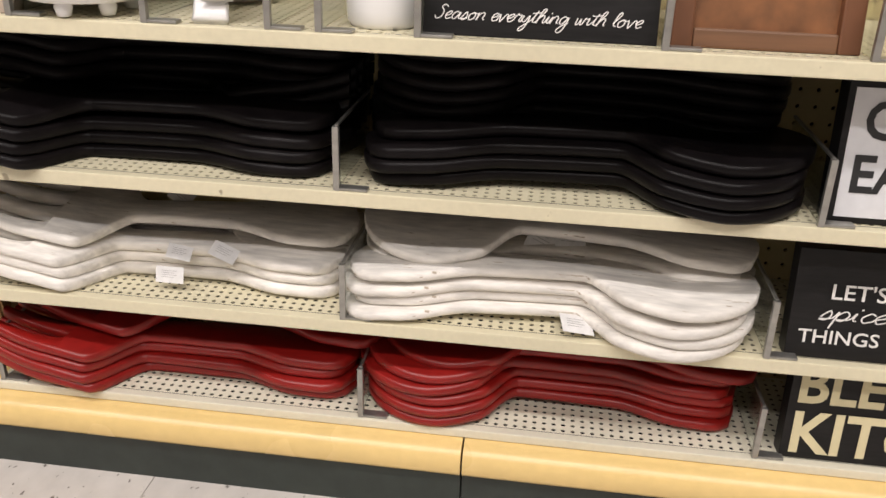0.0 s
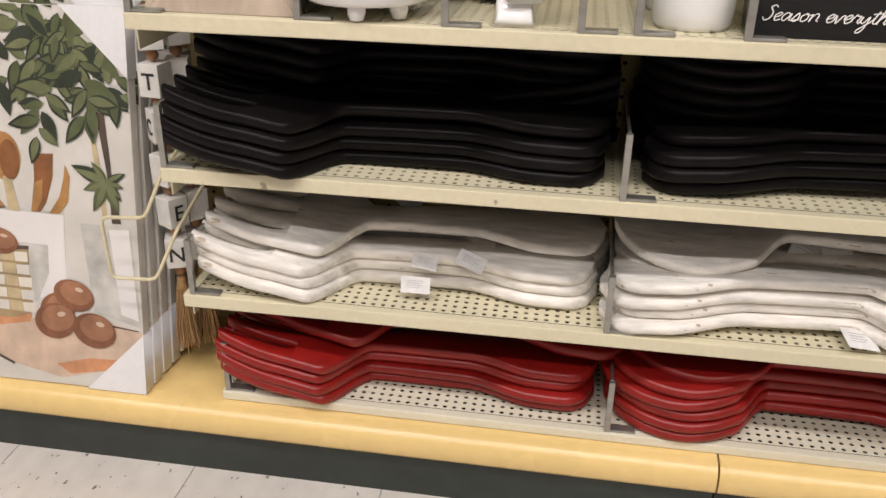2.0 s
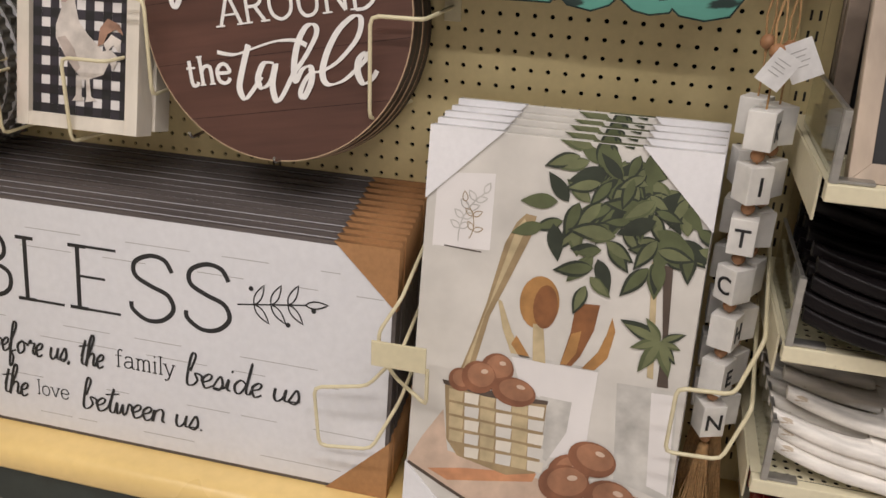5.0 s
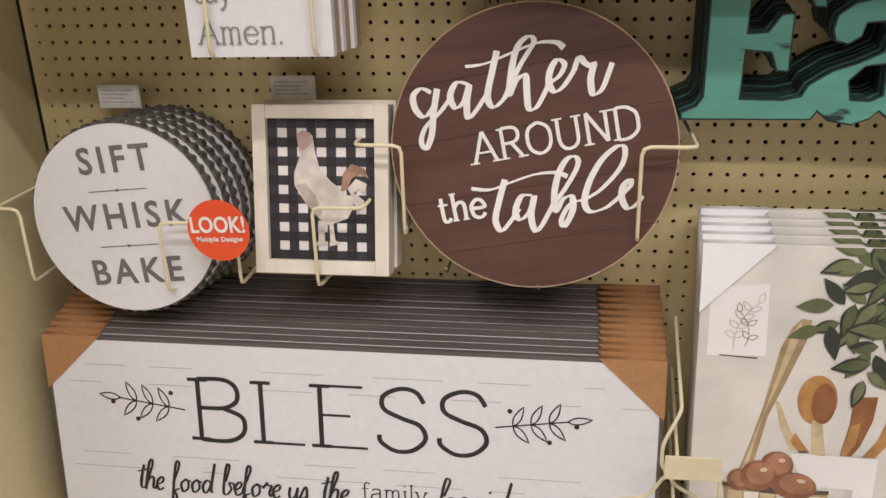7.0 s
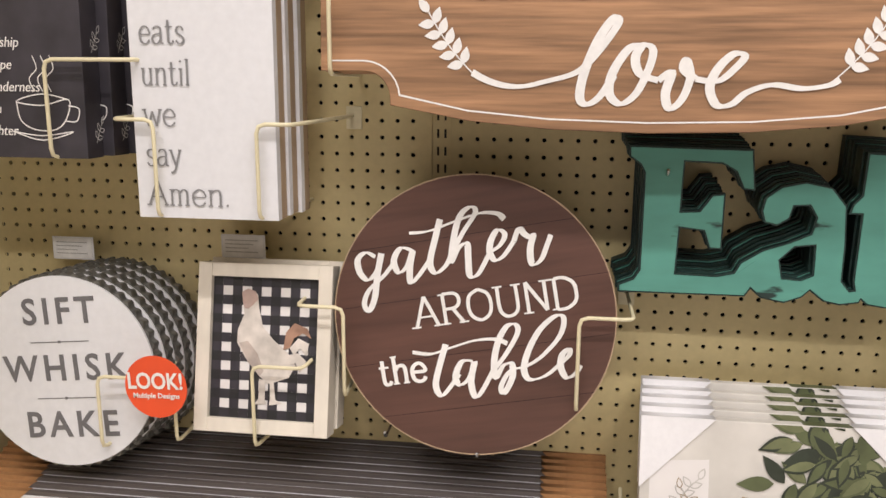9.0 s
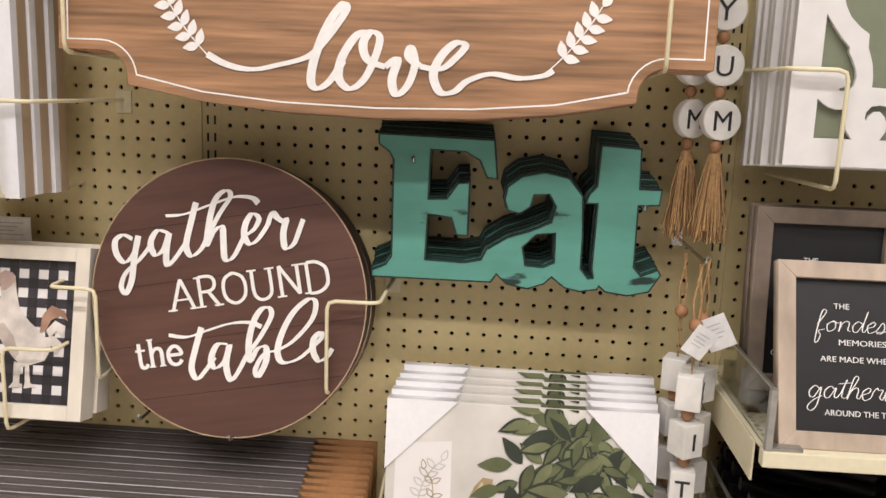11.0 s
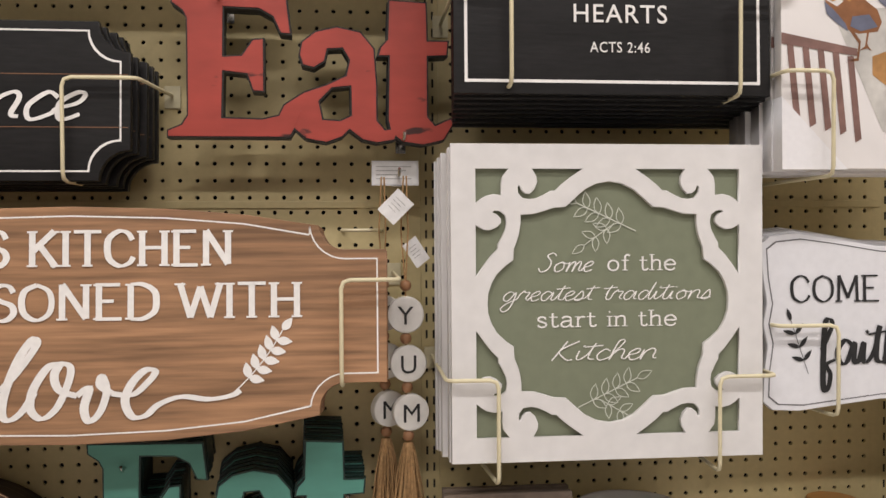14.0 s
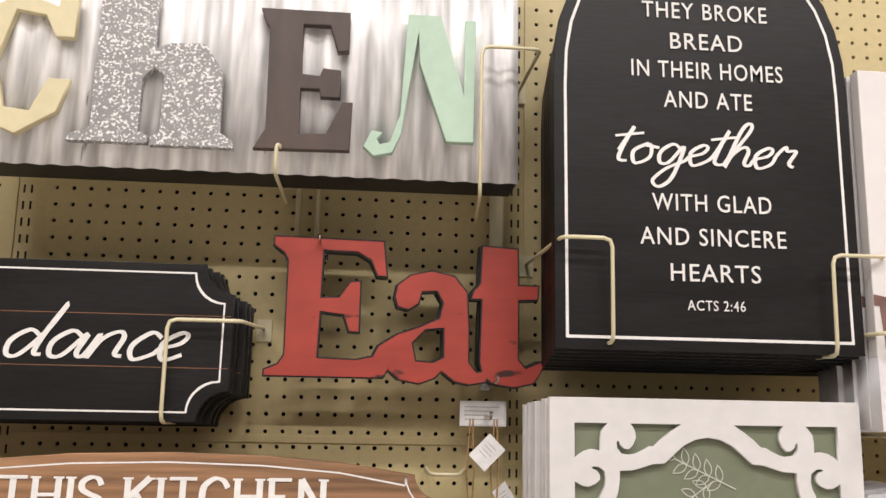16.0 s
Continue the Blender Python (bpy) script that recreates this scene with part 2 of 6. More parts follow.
def shape(outlines, depth, bevel=0.0, y=0.0):
    """A board cut to closed outlines in x and z (inner ones become holes), its front at y and its back depth behind."""
    cu = bpy.data.curves.new("outline", "CURVE")
    cu.dimensions, cu.fill_mode = "2D", "BOTH"
    cu.extrude, cu.bevel_depth, cu.offset, cu.bevel_resolution = max(depth / 2 - bevel, 0), bevel, -bevel, 1
    for pts in outlines:
        s = cu.splines.new("POLY")
        s.points.add(len(pts) - 1)
        s.use_cyclic_u = True
        for q, (a, b) in zip(s.points, pts):
            q.co = (a, b, 0, 1)
    me = curve_mesh(cu)
    me.transform(Matrix.Translation((0, y + depth / 2, 0)) @ UPRIGHT)
    return me


def text(name, body, size, x, z, material, parent, y=-0.0012, align="CENTER", shear=0.0, bold=0.0, space=1.0, wide=1.0, tilt=0.0, thick=0.0004, span=0.0):
    """A line of lettering in the built-in font on an upright face; x, z is the base line's anchor, size the height of a capital."""
    cu = bpy.data.curves.new(name, "FONT")
    cu.body, cu.size, cu.align_x, cu.shear, cu.offset, cu.space_character = body, size / 0.72, align, shear, bold * size, space
    cu.extrude, cu.resolution_u = thick, 3
    me = curve_mesh(cu)
    if span:
        xs = [v.co.x for v in me.vertices]
        wide = span / (max(xs) - min(xs))
    me.transform(Matrix.Translation((x, y, z)) @ UPRIGHT @ Matrix.Rotation(radians(tilt), 4, "Z") @ Matrix.Diagonal((wide, 1, 1, 1)))
    return link(name, me, material, parent)


def tube(name, pts, radius, material, parent=None, label="", closed=False, round_corners=0.0):
    """A wire through points."""
    if round_corners:
        soft = [Vector(pts[0])]
        for a, b, c in zip(pts, pts[1:], pts[2:]):
            a, b, c = Vector(a), Vector(b), Vector(c)
            p = b + (a - b).normalized() * min(round_corners, (a - b).length * 0.45)
            q = b + (c - b).normalized() * min(round_corners, (c - b).length * 0.45)
            soft += [p, (p + q) / 4 + b / 2, q]
        pts = soft + [Vector(pts[-1])]
    cu = bpy.data.curves.new(name, "CURVE")
    cu.dimensions, cu.bevel_depth, cu.bevel_resolution, cu.use_fill_caps = "3D", radius, 2, True
    s = cu.splines.new("POLY")
    s.points.add(len(pts) - 1)
    s.use_cyclic_u = closed
    for q, c in zip(s.points, pts):
        q.co = (*c, 1)
    return link(name, curve_mesh(cu), material, parent, label, smooth=True)


def ellipse(cx, cz, rx, rz, turn=0.0, steps=24):
    c, s = math.cos(radians(turn)), math.sin(radians(turn))
    return [(cx + rx * math.cos(a) * c - rz * math.sin(a) * s, cz + rx * math.cos(a) * s + rz * math.sin(a) * c) for a in (2 * math.pi * i / steps for i in range(steps))]


def leaf(cx, cz, length, width, turn, steps=7):
    """A pointed leaf from its stalk at cx, cz."""
    c, s = math.cos(radians(turn)), math.sin(radians(turn))
    up = [(length * i / steps, width / 2 * math.sin(math.pi * (i / steps) ** 0.8)) for i in range(steps + 1)]
    pts = up + [(a, -b) for a, b in up[-2:0:-1]]
    return [(cx + a * c - b * s, cz + a * s + b * c) for a, b in pts]


def rect(x0, x1, z0, z1):
    return [(x0, z0), (x1, z0), (x1, z1), (x0, z1)]


def flat(name, outlines, material, parent, y=-0.001, thick=0.0004, label=""):
    """Paint or a printed patch on an upright face; each outline is filled by itself."""
    bm = bmesh.new()
    for k, pts in enumerate(outlines):
        step = y - 0.00003 * (k % 12)
        bm.faces.new([bm.verts.new((a, step, b)) for a, b in pts])
    bmesh.ops.recalc_face_normals(bm, faces=bm.faces[:])
    for f in bm.faces:
        if f.normal.y > 0:
            f.normal_flip()
    return part(name, bm, material, parent, label)


def arc(cx, cz, r, a0, a1, steps=8):
    return [(cx + r * math.cos(radians(a0 + (a1 - a0) * i / steps)), cz + r * math.sin(radians(a0 + (a1 - a0) * i / steps))) for i in range(steps + 1)]


def lathe(profile, steps=40, cx=0.0, cy=0.0, cz=0.0):
    """A turned body from (radius, height) pairs."""
    bm = bmesh.new()
    rings = []
    for r, h in profile:
        if r < 1e-5:
            rings.append([bm.verts.new((cx, cy, cz + h))])
        else:
            rings.append([bm.verts.new((cx + r * math.cos(2 * math.pi * i / steps), cy + r * math.sin(2 * math.pi * i / steps), cz + h)) for i in range(steps)])
    for a, b in zip(rings, rings[1:]):
        for i in range(steps):
            j = (i + 1) % steps
            if len(a) == 1:
                bm.faces.new((a[0], b[j], b[i]))
            elif len(b) == 1:
                bm.faces.new((a[i], a[j], b[0]))
            else:
                bm.faces.new((a[i], a[j], b[j], b[i]))
    bmesh.ops.recalc_face_normals(bm, faces=bm.faces[:])
    return bm


# Brush-script letters: strokes on a grid in which a small letter is 10 high; the last number is the letter's advance.
SCRIPT = {
    "a": ("7,8 4,10 1,6 2,1 5,1 8,9 8,2 10,1", 10), "b": ("3,10 5,20 3,22 2,16 2,2 5,0 8,4 6,9 10,8", 10),
    "c": ("7,8 4,10 1,5 3,0 7,2", 7), "d": ("7,8 4,10 1,6 2,1 5,1 8,10 9,22 8,10 8,2 10,1", 10),
    "e": ("1,4 5,6 6,9 4,10 1,6 3,0 7,2", 7), "f": ("1,6 5,18 4,22 2,18 2,-8 4,-10 5,-4 3,0 7,2", 7),
    "g": ("7,8 4,10 1,6 2,1 5,1 8,9 8,-6 5,-11 2,-8 5,-2 10,2", 10), "h": ("1,4 5,18 4,22 2,18 1,0 2,6 5,10 7,8 7,2 9,1", 9),
    "i": ("2,9 2,2 4,1", 5), "l": ("1,4 5,17 4,22 2,17 2,3 5,1", 5), "k": ("1,4 5,18 4,22 2,18 1,0 2,5 6,9 5,5 3,5 6,1 8,1", 8),
    "m": ("1,9 1,0 2,7 4,10 5,8 5,0 6,7 8,10 9,8 9,2 11,1", 11), "n": ("1,9 1,0 2,7 5,10 7,8 7,2 9,1", 9),
    "o": ("5,10 1,6 3,0 7,3 6,9 4,9 9,8", 9), "p": ("2,9 2,-9 2,4 5,10 8,6 6,0 3,1 9,2", 9),
    "r": ("1,7 3,11 4,9 7,9 6,3 8,1", 8), "s": ("1,3 4,10 6,4 4,0 1,1 7,2", 7), "t": ("2,6 4,18 3,10 3,2 6,1", 6),
    "u": ("1,9 1,3 3,0 6,3 7,9 7,2 9,1", 9), "v": ("1,9 3,1 4,0 7,9 9,8", 9), "w": ("1,9 2,1 4,2 5,8 6,1 8,2 9,9 11,8", 11),
    "y": ("1,9 1,3 4,1 7,9 7,-6 4,-11 2,-8 9,2", 9), "K": ("5,21 1,0", 11), "S": ("10,18 7,22 4,18 8,10 8,3 4,0 1,4", 11), "T": ("6,20 4,0", 9),
    ".": ("1,0 2,1", 4), ",": ("2,1 1,-2", 4), "'": ("2,20 1,16", 3),
}
EXTRA = {"t": "-1,13 8,15", "i": "3,14 4,15", "K": "11,21 3,9 8,1 11,1", "T": "-1,19 13,21"}


def spline(pts, steps=6):
    """A smooth line through points."""
    pts = [pts[0]] + pts + [pts[-1]]
    out = []
    for a, b, c, d in zip(pts, pts[1:], pts[2:], pts[3:]):
        for i in range(steps):
            t = i / steps
            out.append(tuple(0.5 * (2 * q + (r - p) * t + (2 * p - 5 * q + 4 * r - s) * t * t + (3 * q - p - 3 * r + s) * t ** 3) for p, q, r, s in zip(a, b, c, d)))
    return out + [pts[-1]]


def ribbon(bm, line, width, y, contrast=0.5, close=False):
    """A brush stroke laid on an upright face."""
    prev = None
    for i, (a, b) in enumerate(line):
        p, q = line[max(i - 1, 0)], line[min(i + 1, len(line) - 1)]
        dx, dz = q[0] - p[0], q[1] - p[1]
        k = math.hypot(dx, dz) or 1
        dx, dz = dx / k, dz / k
        w = width / 2 * (1 - contrast + contrast * max(0.0, abs(dz) - 0.15 + 0.3 * (dz < 0)))
        step = y - 0.0000015 * i
        now = (bm.verts.new((a - dz * w, step, b + dx * w)), bm.verts.new((a + dz * w, step, b - dx * w)))
        if prev:
            bm.faces.new((prev[0], prev[1], now[1], now[0]))
        prev = now


def pairs(s):
    return [tuple(float(v) for v in p.split(",")) for p in s.split()]


def script(name, word, x, z, unit, material, parent, y=-0.0014, width=1.5, slant=0.25, align="CENTER", wide=1.0, contrast=0.5, tilt=0.0, span=0.0, rise=0.72):
    """Joined-up brush lettering: unit is the height of a small letter."""
    k, at, runs, extras, run = unit / 10, 0.0, [], [], []
    for ch in word:
        if ch == " ":
            runs.append(run)
            run = []
            at += 6
            continue
        pts, advance = pairs(SCRIPT[ch][0]), SCRIPT[ch][1]
        pts = [(at + a, b) for a, b in pts]
        if ch in "acdgo" and run:
            runs.append(run)
            run = []
        if ch in ".,'KST":
            runs.append(run)
            runs.append(pts)
            run = []
        else:
            run += pts
        if ch in EXTRA:
            extras.append([(at + a, b) for a, b in pairs(EXTRA[ch])])
        at += advance
    runs.append(run)
    if span:
        wide = span / (at * k)
    shift = {"CENTER": -at / 2, "LEFT": 0, "RIGHT": -at}[align]
    bm = bmesh.new()
    c, s = math.cos(radians(tilt)), math.sin(radians(tilt))

    def placed(p):
        h = 10 + (p[1] - 10) * rise if p[1] > 10 else p[1]
        a, b = ((p[0] + shift) * wide + h * slant) * k, h * k
        return (x + a * c - b * s, z + a * s + b * c)

    for i, r in enumerate([r for r in runs + extras if r]):
        ribbon(bm, spline([placed(p) for p in r]), width * k, y - 0.00012 * (i % 5), contrast)
    bmesh.ops.recalc_face_normals(bm, faces=bm.faces[:])
    for f in bm.faces:
        if f.normal.y > 0:
            f.normal_flip()
    return part(name, bm, material, parent)


# Serif letters: straight and curved strokes on a grid 10 high; ends that meet the top or the base line get a serif.
SERIF = {
    "A": ("0.5,0 4,10 7.5,0|1.9,3.4 6.1,3.4", 8.4), "B": ("1.4,0 1.4,10|1.4,9.9 4.6,9.9 6,8.7 6,6.6 4.4,5.4 1.4,5.3|4.4,5.3 6.6,4 6.6,1.5 4.8,0.1 1.4,0.1", 7.6),
    "C": ("7.2,7.4 6,9.4 3.8,9.9 1.4,8 0.9,5 1.5,1.9 3.9,0.1 6.4,0.9 7.4,2.6", 8.2), "D": ("1.4,0 1.4,10|1.4,9.9 4.4,9.8 7,7.9 7.5,5 7,2.1 4.4,0.2 1.4,0.1", 8.6),
    "E": ("1.4,0 1.4,10|0.6,9.8 6.4,9.8|1.4,5.2 4.9,5.2|0.6,0.2 6.8,0.2", 7.5), "H": ("1.4,0 1.4,10|7,0 7,10|1.4,5.2 7,5.2", 8.6), "I": ("1.4,0 1.4,10", 3.0),
    "K": ("1.4,0 1.4,10|6.8,10 1.6,4.4|3.2,6 7.2,0", 8.2), "L": ("1.4,0 1.4,10|0.6,0.2 6.4,0.2", 7.0), "M": ("1.2,0 1.4,10 4.7,1.5 8,10 8.2,0", 9.6),
    "N": ("1.4,0 1.4,10 7,0.4 7,10", 8.6), "O": ("4.4,9.9 1.7,8.3 0.9,5 1.7,1.7 4.4,0.1 7.1,1.7 7.9,5 7.1,8.3 4.4,9.9", 8.9),
    "R": ("1.4,0 1.4,10|1.4,9.9 4.8,9.8 6.2,8.4 6,6.2 4.4,5.1 1.4,5|4,5 7,0", 8.0), "S": ("5.9,7.8 5,9.5 3.2,9.9 1.3,8.7 1.3,6.7 3.2,5.4 5.4,4.3 6,2.2 4.6,0.4 2.6,0.1 0.9,1.4 0.7,2.6", 6.9),
    "T": ("3.8,0 3.8,10|0.4,9.8 7.2,9.8", 7.8), "U": ("1.4,10 1.4,3 2.6,0.6 4.2,0.1 6,0.8 7,3 7,10", 8.6), "W": ("0.5,10 3,0.3 5.4,9 7.8,0.3 10.2,10", 11),
    "a": ("1.2,5.4 2.4,6.4 4.2,6.3 5,5.2 5,1.2 5.6,0.3 6.4,0.4|5,3.8 2.2,3.5 0.9,2.4 1.1,0.8 2.6,0.1 4.2,0.8 5,2", 6.8), "c": ("5.4,5 4.4,6.3 2.8,6.4 1.2,5 0.9,3.2 1.4,1.2 3,0.1 4.6,0.5 5.6,1.6", 6.4),
    "e": ("1,3.6 5.6,3.6 5.4,5.2 4.2,6.4 2.6,6.3 1.1,4.8 0.9,3 1.5,1 3.2,0.1 4.8,0.5 5.7,1.6", 6.5), "f": ("4.6,9 3.8,9.8 2.6,9.2 2.3,7.6 2.3,0|0.7,6.3 4.2,6.3", 4.8),
    "h": ("1.4,10 1.4,0|1.4,4.6 2.6,6.1 4.2,6.4 5.2,5.2 5.2,0", 6.8), "i": ("1.6,6.5 1.6,0|1.5,8.7 1.7,9.4", 3.2), "l": ("1.5,10 1.5,0", 3.0),
    "m": ("1.3,6.5 1.3,0|1.3,4.8 2.4,6.2 3.6,6.2 4.3,5 4.3,0|4.3,4.8 5.4,6.2 6.6,6.2 7.3,5 7.3,0", 8.8), "n": ("1.4,6.5 1.4,0|1.4,4.6 2.6,6.1 4.2,6.4 5.2,5.2 5.2,0", 6.8),
    "o": ("3.3,6.4 1.5,5.4 0.9,3.2 1.5,1 3.3,0.1 5.1,1 5.7,3.2 5.1,5.4 3.3,6.4", 6.6), "r": ("1.4,6.5 1.4,0|1.4,4.2 2.4,5.8 3.6,6.3 4.6,5.9", 5.0),
    "s": ("4.6,4.9 3.8,6.2 2.2,6.3 1.2,5.3 1.6,4 3.6,3 4.8,1.8 4,0.4 2.2,0.1 1,1.4", 5.6), "t": ("2,8.8 2,1.6 2.8,0.3 4,0.4 4.6,1.4|0.5,6.3 4.2,6.3", 5.0),
    "u": ("1.4,6.5 1.4,1.8 2.4,0.3 4,0.4 5.2,1.9|5.2,6.5 5.2,0", 6.8), "v": ("0.7,6.5 3.1,0.1 5.5,6.5", 6.2), "w": ("0.6,6.5 2.4,0.1 4.2,5.6 6,0.1 7.8,6.5", 8.4),
    "y": ("0.8,6.5 3.2,0.3|5.6,6.5 2.8,-1.4 1.6,-2.6 0.6,-2.2", 6.2), ".": ("0.9,0.1 1.5,0.9", 2.6), "'": ("1.2,9.9 1,7.8", 2.2),
}


def serif_text(name, word, cap, x, z, material, parent, span, y=-0.0014, width=1.25, contrast=0.5, serif=2.6, align="CENTER"):
    """Capitals with serifs, spread to a span; cap is their height."""
    k, at, strokes = cap / 10, 0.0, []
    for ch in word:
        if ch == " ":
            at += 4
            continue
        for s in SERIF[ch][0].split("|"):
            pts = [(at + a, b) for a, b in pairs(s)]
            strokes.append((pts, ch in "BCDORSUacefhmnorstu"))
        at += SERIF[ch][1]
    wide = span / (at * k)
    shift = -at / 2 if align == "CENTER" else 0.0
    put = lambda p: (x + (p[0] + shift) * k * wide, z + p[1] * k)
    bm = bmesh.new()
    n = 0
    for pts, curved in strokes:
        if curved and len(pts) > 2:
            ribbon(bm, [put(p) for p in spline(pts, 5)], width * k, y - 0.0001 * (n % 4), contrast)
        else:
            for a, b in zip(pts, pts[1:]):
                dz = abs(b[1] - a[1]) / (math.hypot(b[0] - a[0], b[1] - a[1]) or 1)
                ribbon(bm, [put(a), put(b)], width * k * (1.0 if dz > 0.3 else 0.55), y - 0.0001 * (n % 4), 0.0)
                n += 1
        n += 1
        for p in (pts[0], pts[-1]):
            if p[1] in (0, 6.5, 10):
                e = 0.25 if p[1] == 0 else -0.25
                ribbon(bm, [put((p[0] - serif / 2, p[1] + e)), put((p[0] + serif / 2, p[1] + e))], 0.55 * k, y - 0.0005 - 0.00005 * (n % 3), 0.0)
    for f in bm.faces:
        f.normal_update()
        if f.normal.y > 0:
            f.normal_flip()
    return part(name, bm, material, parent)


def brush_word(name, strokes, width, material, parent, place, y=-0.0014, contrast=0.55):
    """A hand-drawn word: each stroke a smooth brush line, brought to the face by place."""
    bm = bmesh.new()
    for i, s in enumerate(strokes):
        ribbon(bm, spline([place(a, b) for a, b in pairs(s)], 7), width, y - 0.00012 * i, contrast)
    for f in bm.faces:
        f.normal_update()
        if f.normal.y > 0:
            f.normal_flip()
    return part(name, bm, material, parent)


def line_part(name, pts, width, material, parent, y=-0.0012, smooth=True, close=False):
    bm = bmesh.new()
    pts = list(pts) + ([pts[0]] if close else [])
    ribbon(bm, spline(pts, 5) if smooth else pts, width, y, 0.0)
    for f in bm.faces:
        f.normal_update()
        if f.normal.y > 0:
            f.normal_flip()
    return part(name, bm, material, parent)


def border(name, pts, inset_pts, material, parent, y=-0.001):
    """A painted line between two outlines with the same number of points."""
    bm = bmesh.new()
    a, b = [bm.verts.new((p, y, q)) for p, q in pts], [bm.verts.new((p, y, q)) for p, q in inset_pts]
    for i in range(len(a)):
        j = (i + 1) % len(a)
        bm.faces.new((a[i], a[j], b[j], b[i]))
    for f in bm.faces:
        f.normal_update()
        if f.normal.y > 0:
            f.normal_flip()
    return part(name, bm, material, parent)


def stack(ob, count, dx=0.0, dy=0.02, dz=0.0, jitter=0.0):
    """Copies of a thing one behind the other."""
    for i in range(1, count):
        m = Matrix.Translation((dx * i + random.uniform(-jitter, jitter), dy * i, dz * i + random.uniform(-jitter, jitter) * 0.5))
        copy_thing(ob, m @ ob.matrix_basis)


def sprig(name, x, z, length, turn, count, leaf_len, leaf_wide, material, parent, outline=0.0, y=-0.0012, bend=0.0):
    """A stem with leaves in pairs; outline: drawn as lines of that width instead of filled."""
    bm = bmesh.new()
    stem = []
    for i in range(9):
        a = radians(turn + bend * i / 8)
        stem.append((x + length * i / 8 * math.cos(a), z + length * i / 8 * math.sin(a)))
    ribbon(bm, stem, max(outline, leaf_wide * 0.14), y, 0)
    k = 0
    for i in range(count):
        f = 0.25 + 0.75 * i / max(count - 1, 1)
        g = min(7, int(f * 8))
        p = [s0 + (s1 - s0) * (f * 8 - g) for s0, s1 in zip(stem[g], stem[g + 1])]
        for side in ((1, -1) if i < count - 1 else (0,)):
            pts = leaf(p[0], p[1], leaf_len, leaf_wide, turn + bend * f + side * 56)
            k += 1
            if outline:
                ribbon(bm, pts + [pts[0]], outline, y - 0.00003 * k, 0)
            else:
                bm.faces.new([bm.verts.new((a, y - 0.00003 * k, b)) for a, b in pts])
    for f in bm.faces:
        f.normal_update()
        if f.normal.y > 0:
            f.normal_flip()
    return part(name, bm, material, parent)


def hook_arm(name, label, x_arm, x_front, z_top, z_bottom, y_front, radius=0.0028, y_wall=0.0, spread=0.0):
    """A cream wire display bracket: out from the board, across the front, down and back to the board."""
    ob = thing(name, label, "display bracket", x_arm, y_wall, z_top, group="wire brackets on the pegboard")
    d = x_front - x_arm
    tube("wire_loop", [(spread, 0.012, 0), (0, y_front, 0), (d, y_front, 0), (d, y_front, z_bottom - z_top), (d * 0.8, -0.004, z_bottom - z_top - 0.004)], radius, WIRE, ob, round_corners=0.012)
    part("wall_plate", box(spread - 0.012, spread + 0.012, -0.003, 0.0, -0.02, 0.014, 0.001), WIRE, ob)
    return ob


# ---- the large structure ----
BAY = 0.762
SHELF_Z = (0.316, 0.514, 0.7205)
SHELF_Y = (-0.266, -0.284, -0.322)


def perforated(name, x0, z0, nx, nz, pitch, r, depth, material, parent, lay=None, sides=8, pitch_z=None):
    """A sheet with a regular grid of real holes, facing -y, or laid flat by the matrix lay."""
    pz = pitch_z or pitch
    ring = [(math.cos(math.pi * (2 * i + 1) / sides), math.sin(math.pi * (2 * i + 1) / sides)) for i in range(sides)]
    outer = [(a / max(abs(a), abs(b)) * pitch / 2, b / max(abs(a), abs(b)) * pz / 2) for a, b in ring]
    # the grid cell's corners close the square between its side points
    corner = {i: (math.copysign(pitch / 2, ring[i][0] + ring[(i + 1) % sides][0]), math.copysign(pz / 2, ring[i][1] + ring[(i + 1) % sides][1])) for i in range(sides) if abs(abs(ring[i][0]) - abs(ring[(i + 1) % sides][0])) > 1e-6}
    cell = [(a, 0, b) for a, b in outer] + [(a * r, 0, b * r) for a, b in ring] + [(a * r, depth, b * r) for a, b in ring]
    extra = len(cell)
    for i in corner:
        cell.append((corner[i][0], 0, corner[i][1]))
    keys = list(corner)
    faces = []
    for i in range(sides):
        j = (i + 1) % sides
        if i in corner:
            faces.append((i, extra + keys.index(i), j, sides + j, sides + i))
        else:
            faces.append((i, j, sides + j, sides + i))
        faces.append((sides + i, sides + j, 2 * sides + j, 2 * sides + i))
    cell = np.array(cell)
    verts, allfaces = [], []
    for iz in range(nz):
        for ix in range(nx):
            base = len(verts) * len(cell)
            verts.append(cell + (x0 + ix * pitch, 0, z0 + iz * pz))
            allfaces += [tuple(base + v for v in f) for f in faces]
    me = bpy.data.meshes.new(name)
    me.from_pydata(np.concatenate(verts).tolist(), [], allfaces)
    if lay:
        me.transform(lay)
    return link(name, me, material, parent)


floor = thing("floor", "pale speckled vinyl tile floor of a shop aisle", "floor")
floor["kind"] = "structure"
part("slab", box(-7, 7, -5.6, 0.3, -0.05, -0.0035), JOINT, floor)

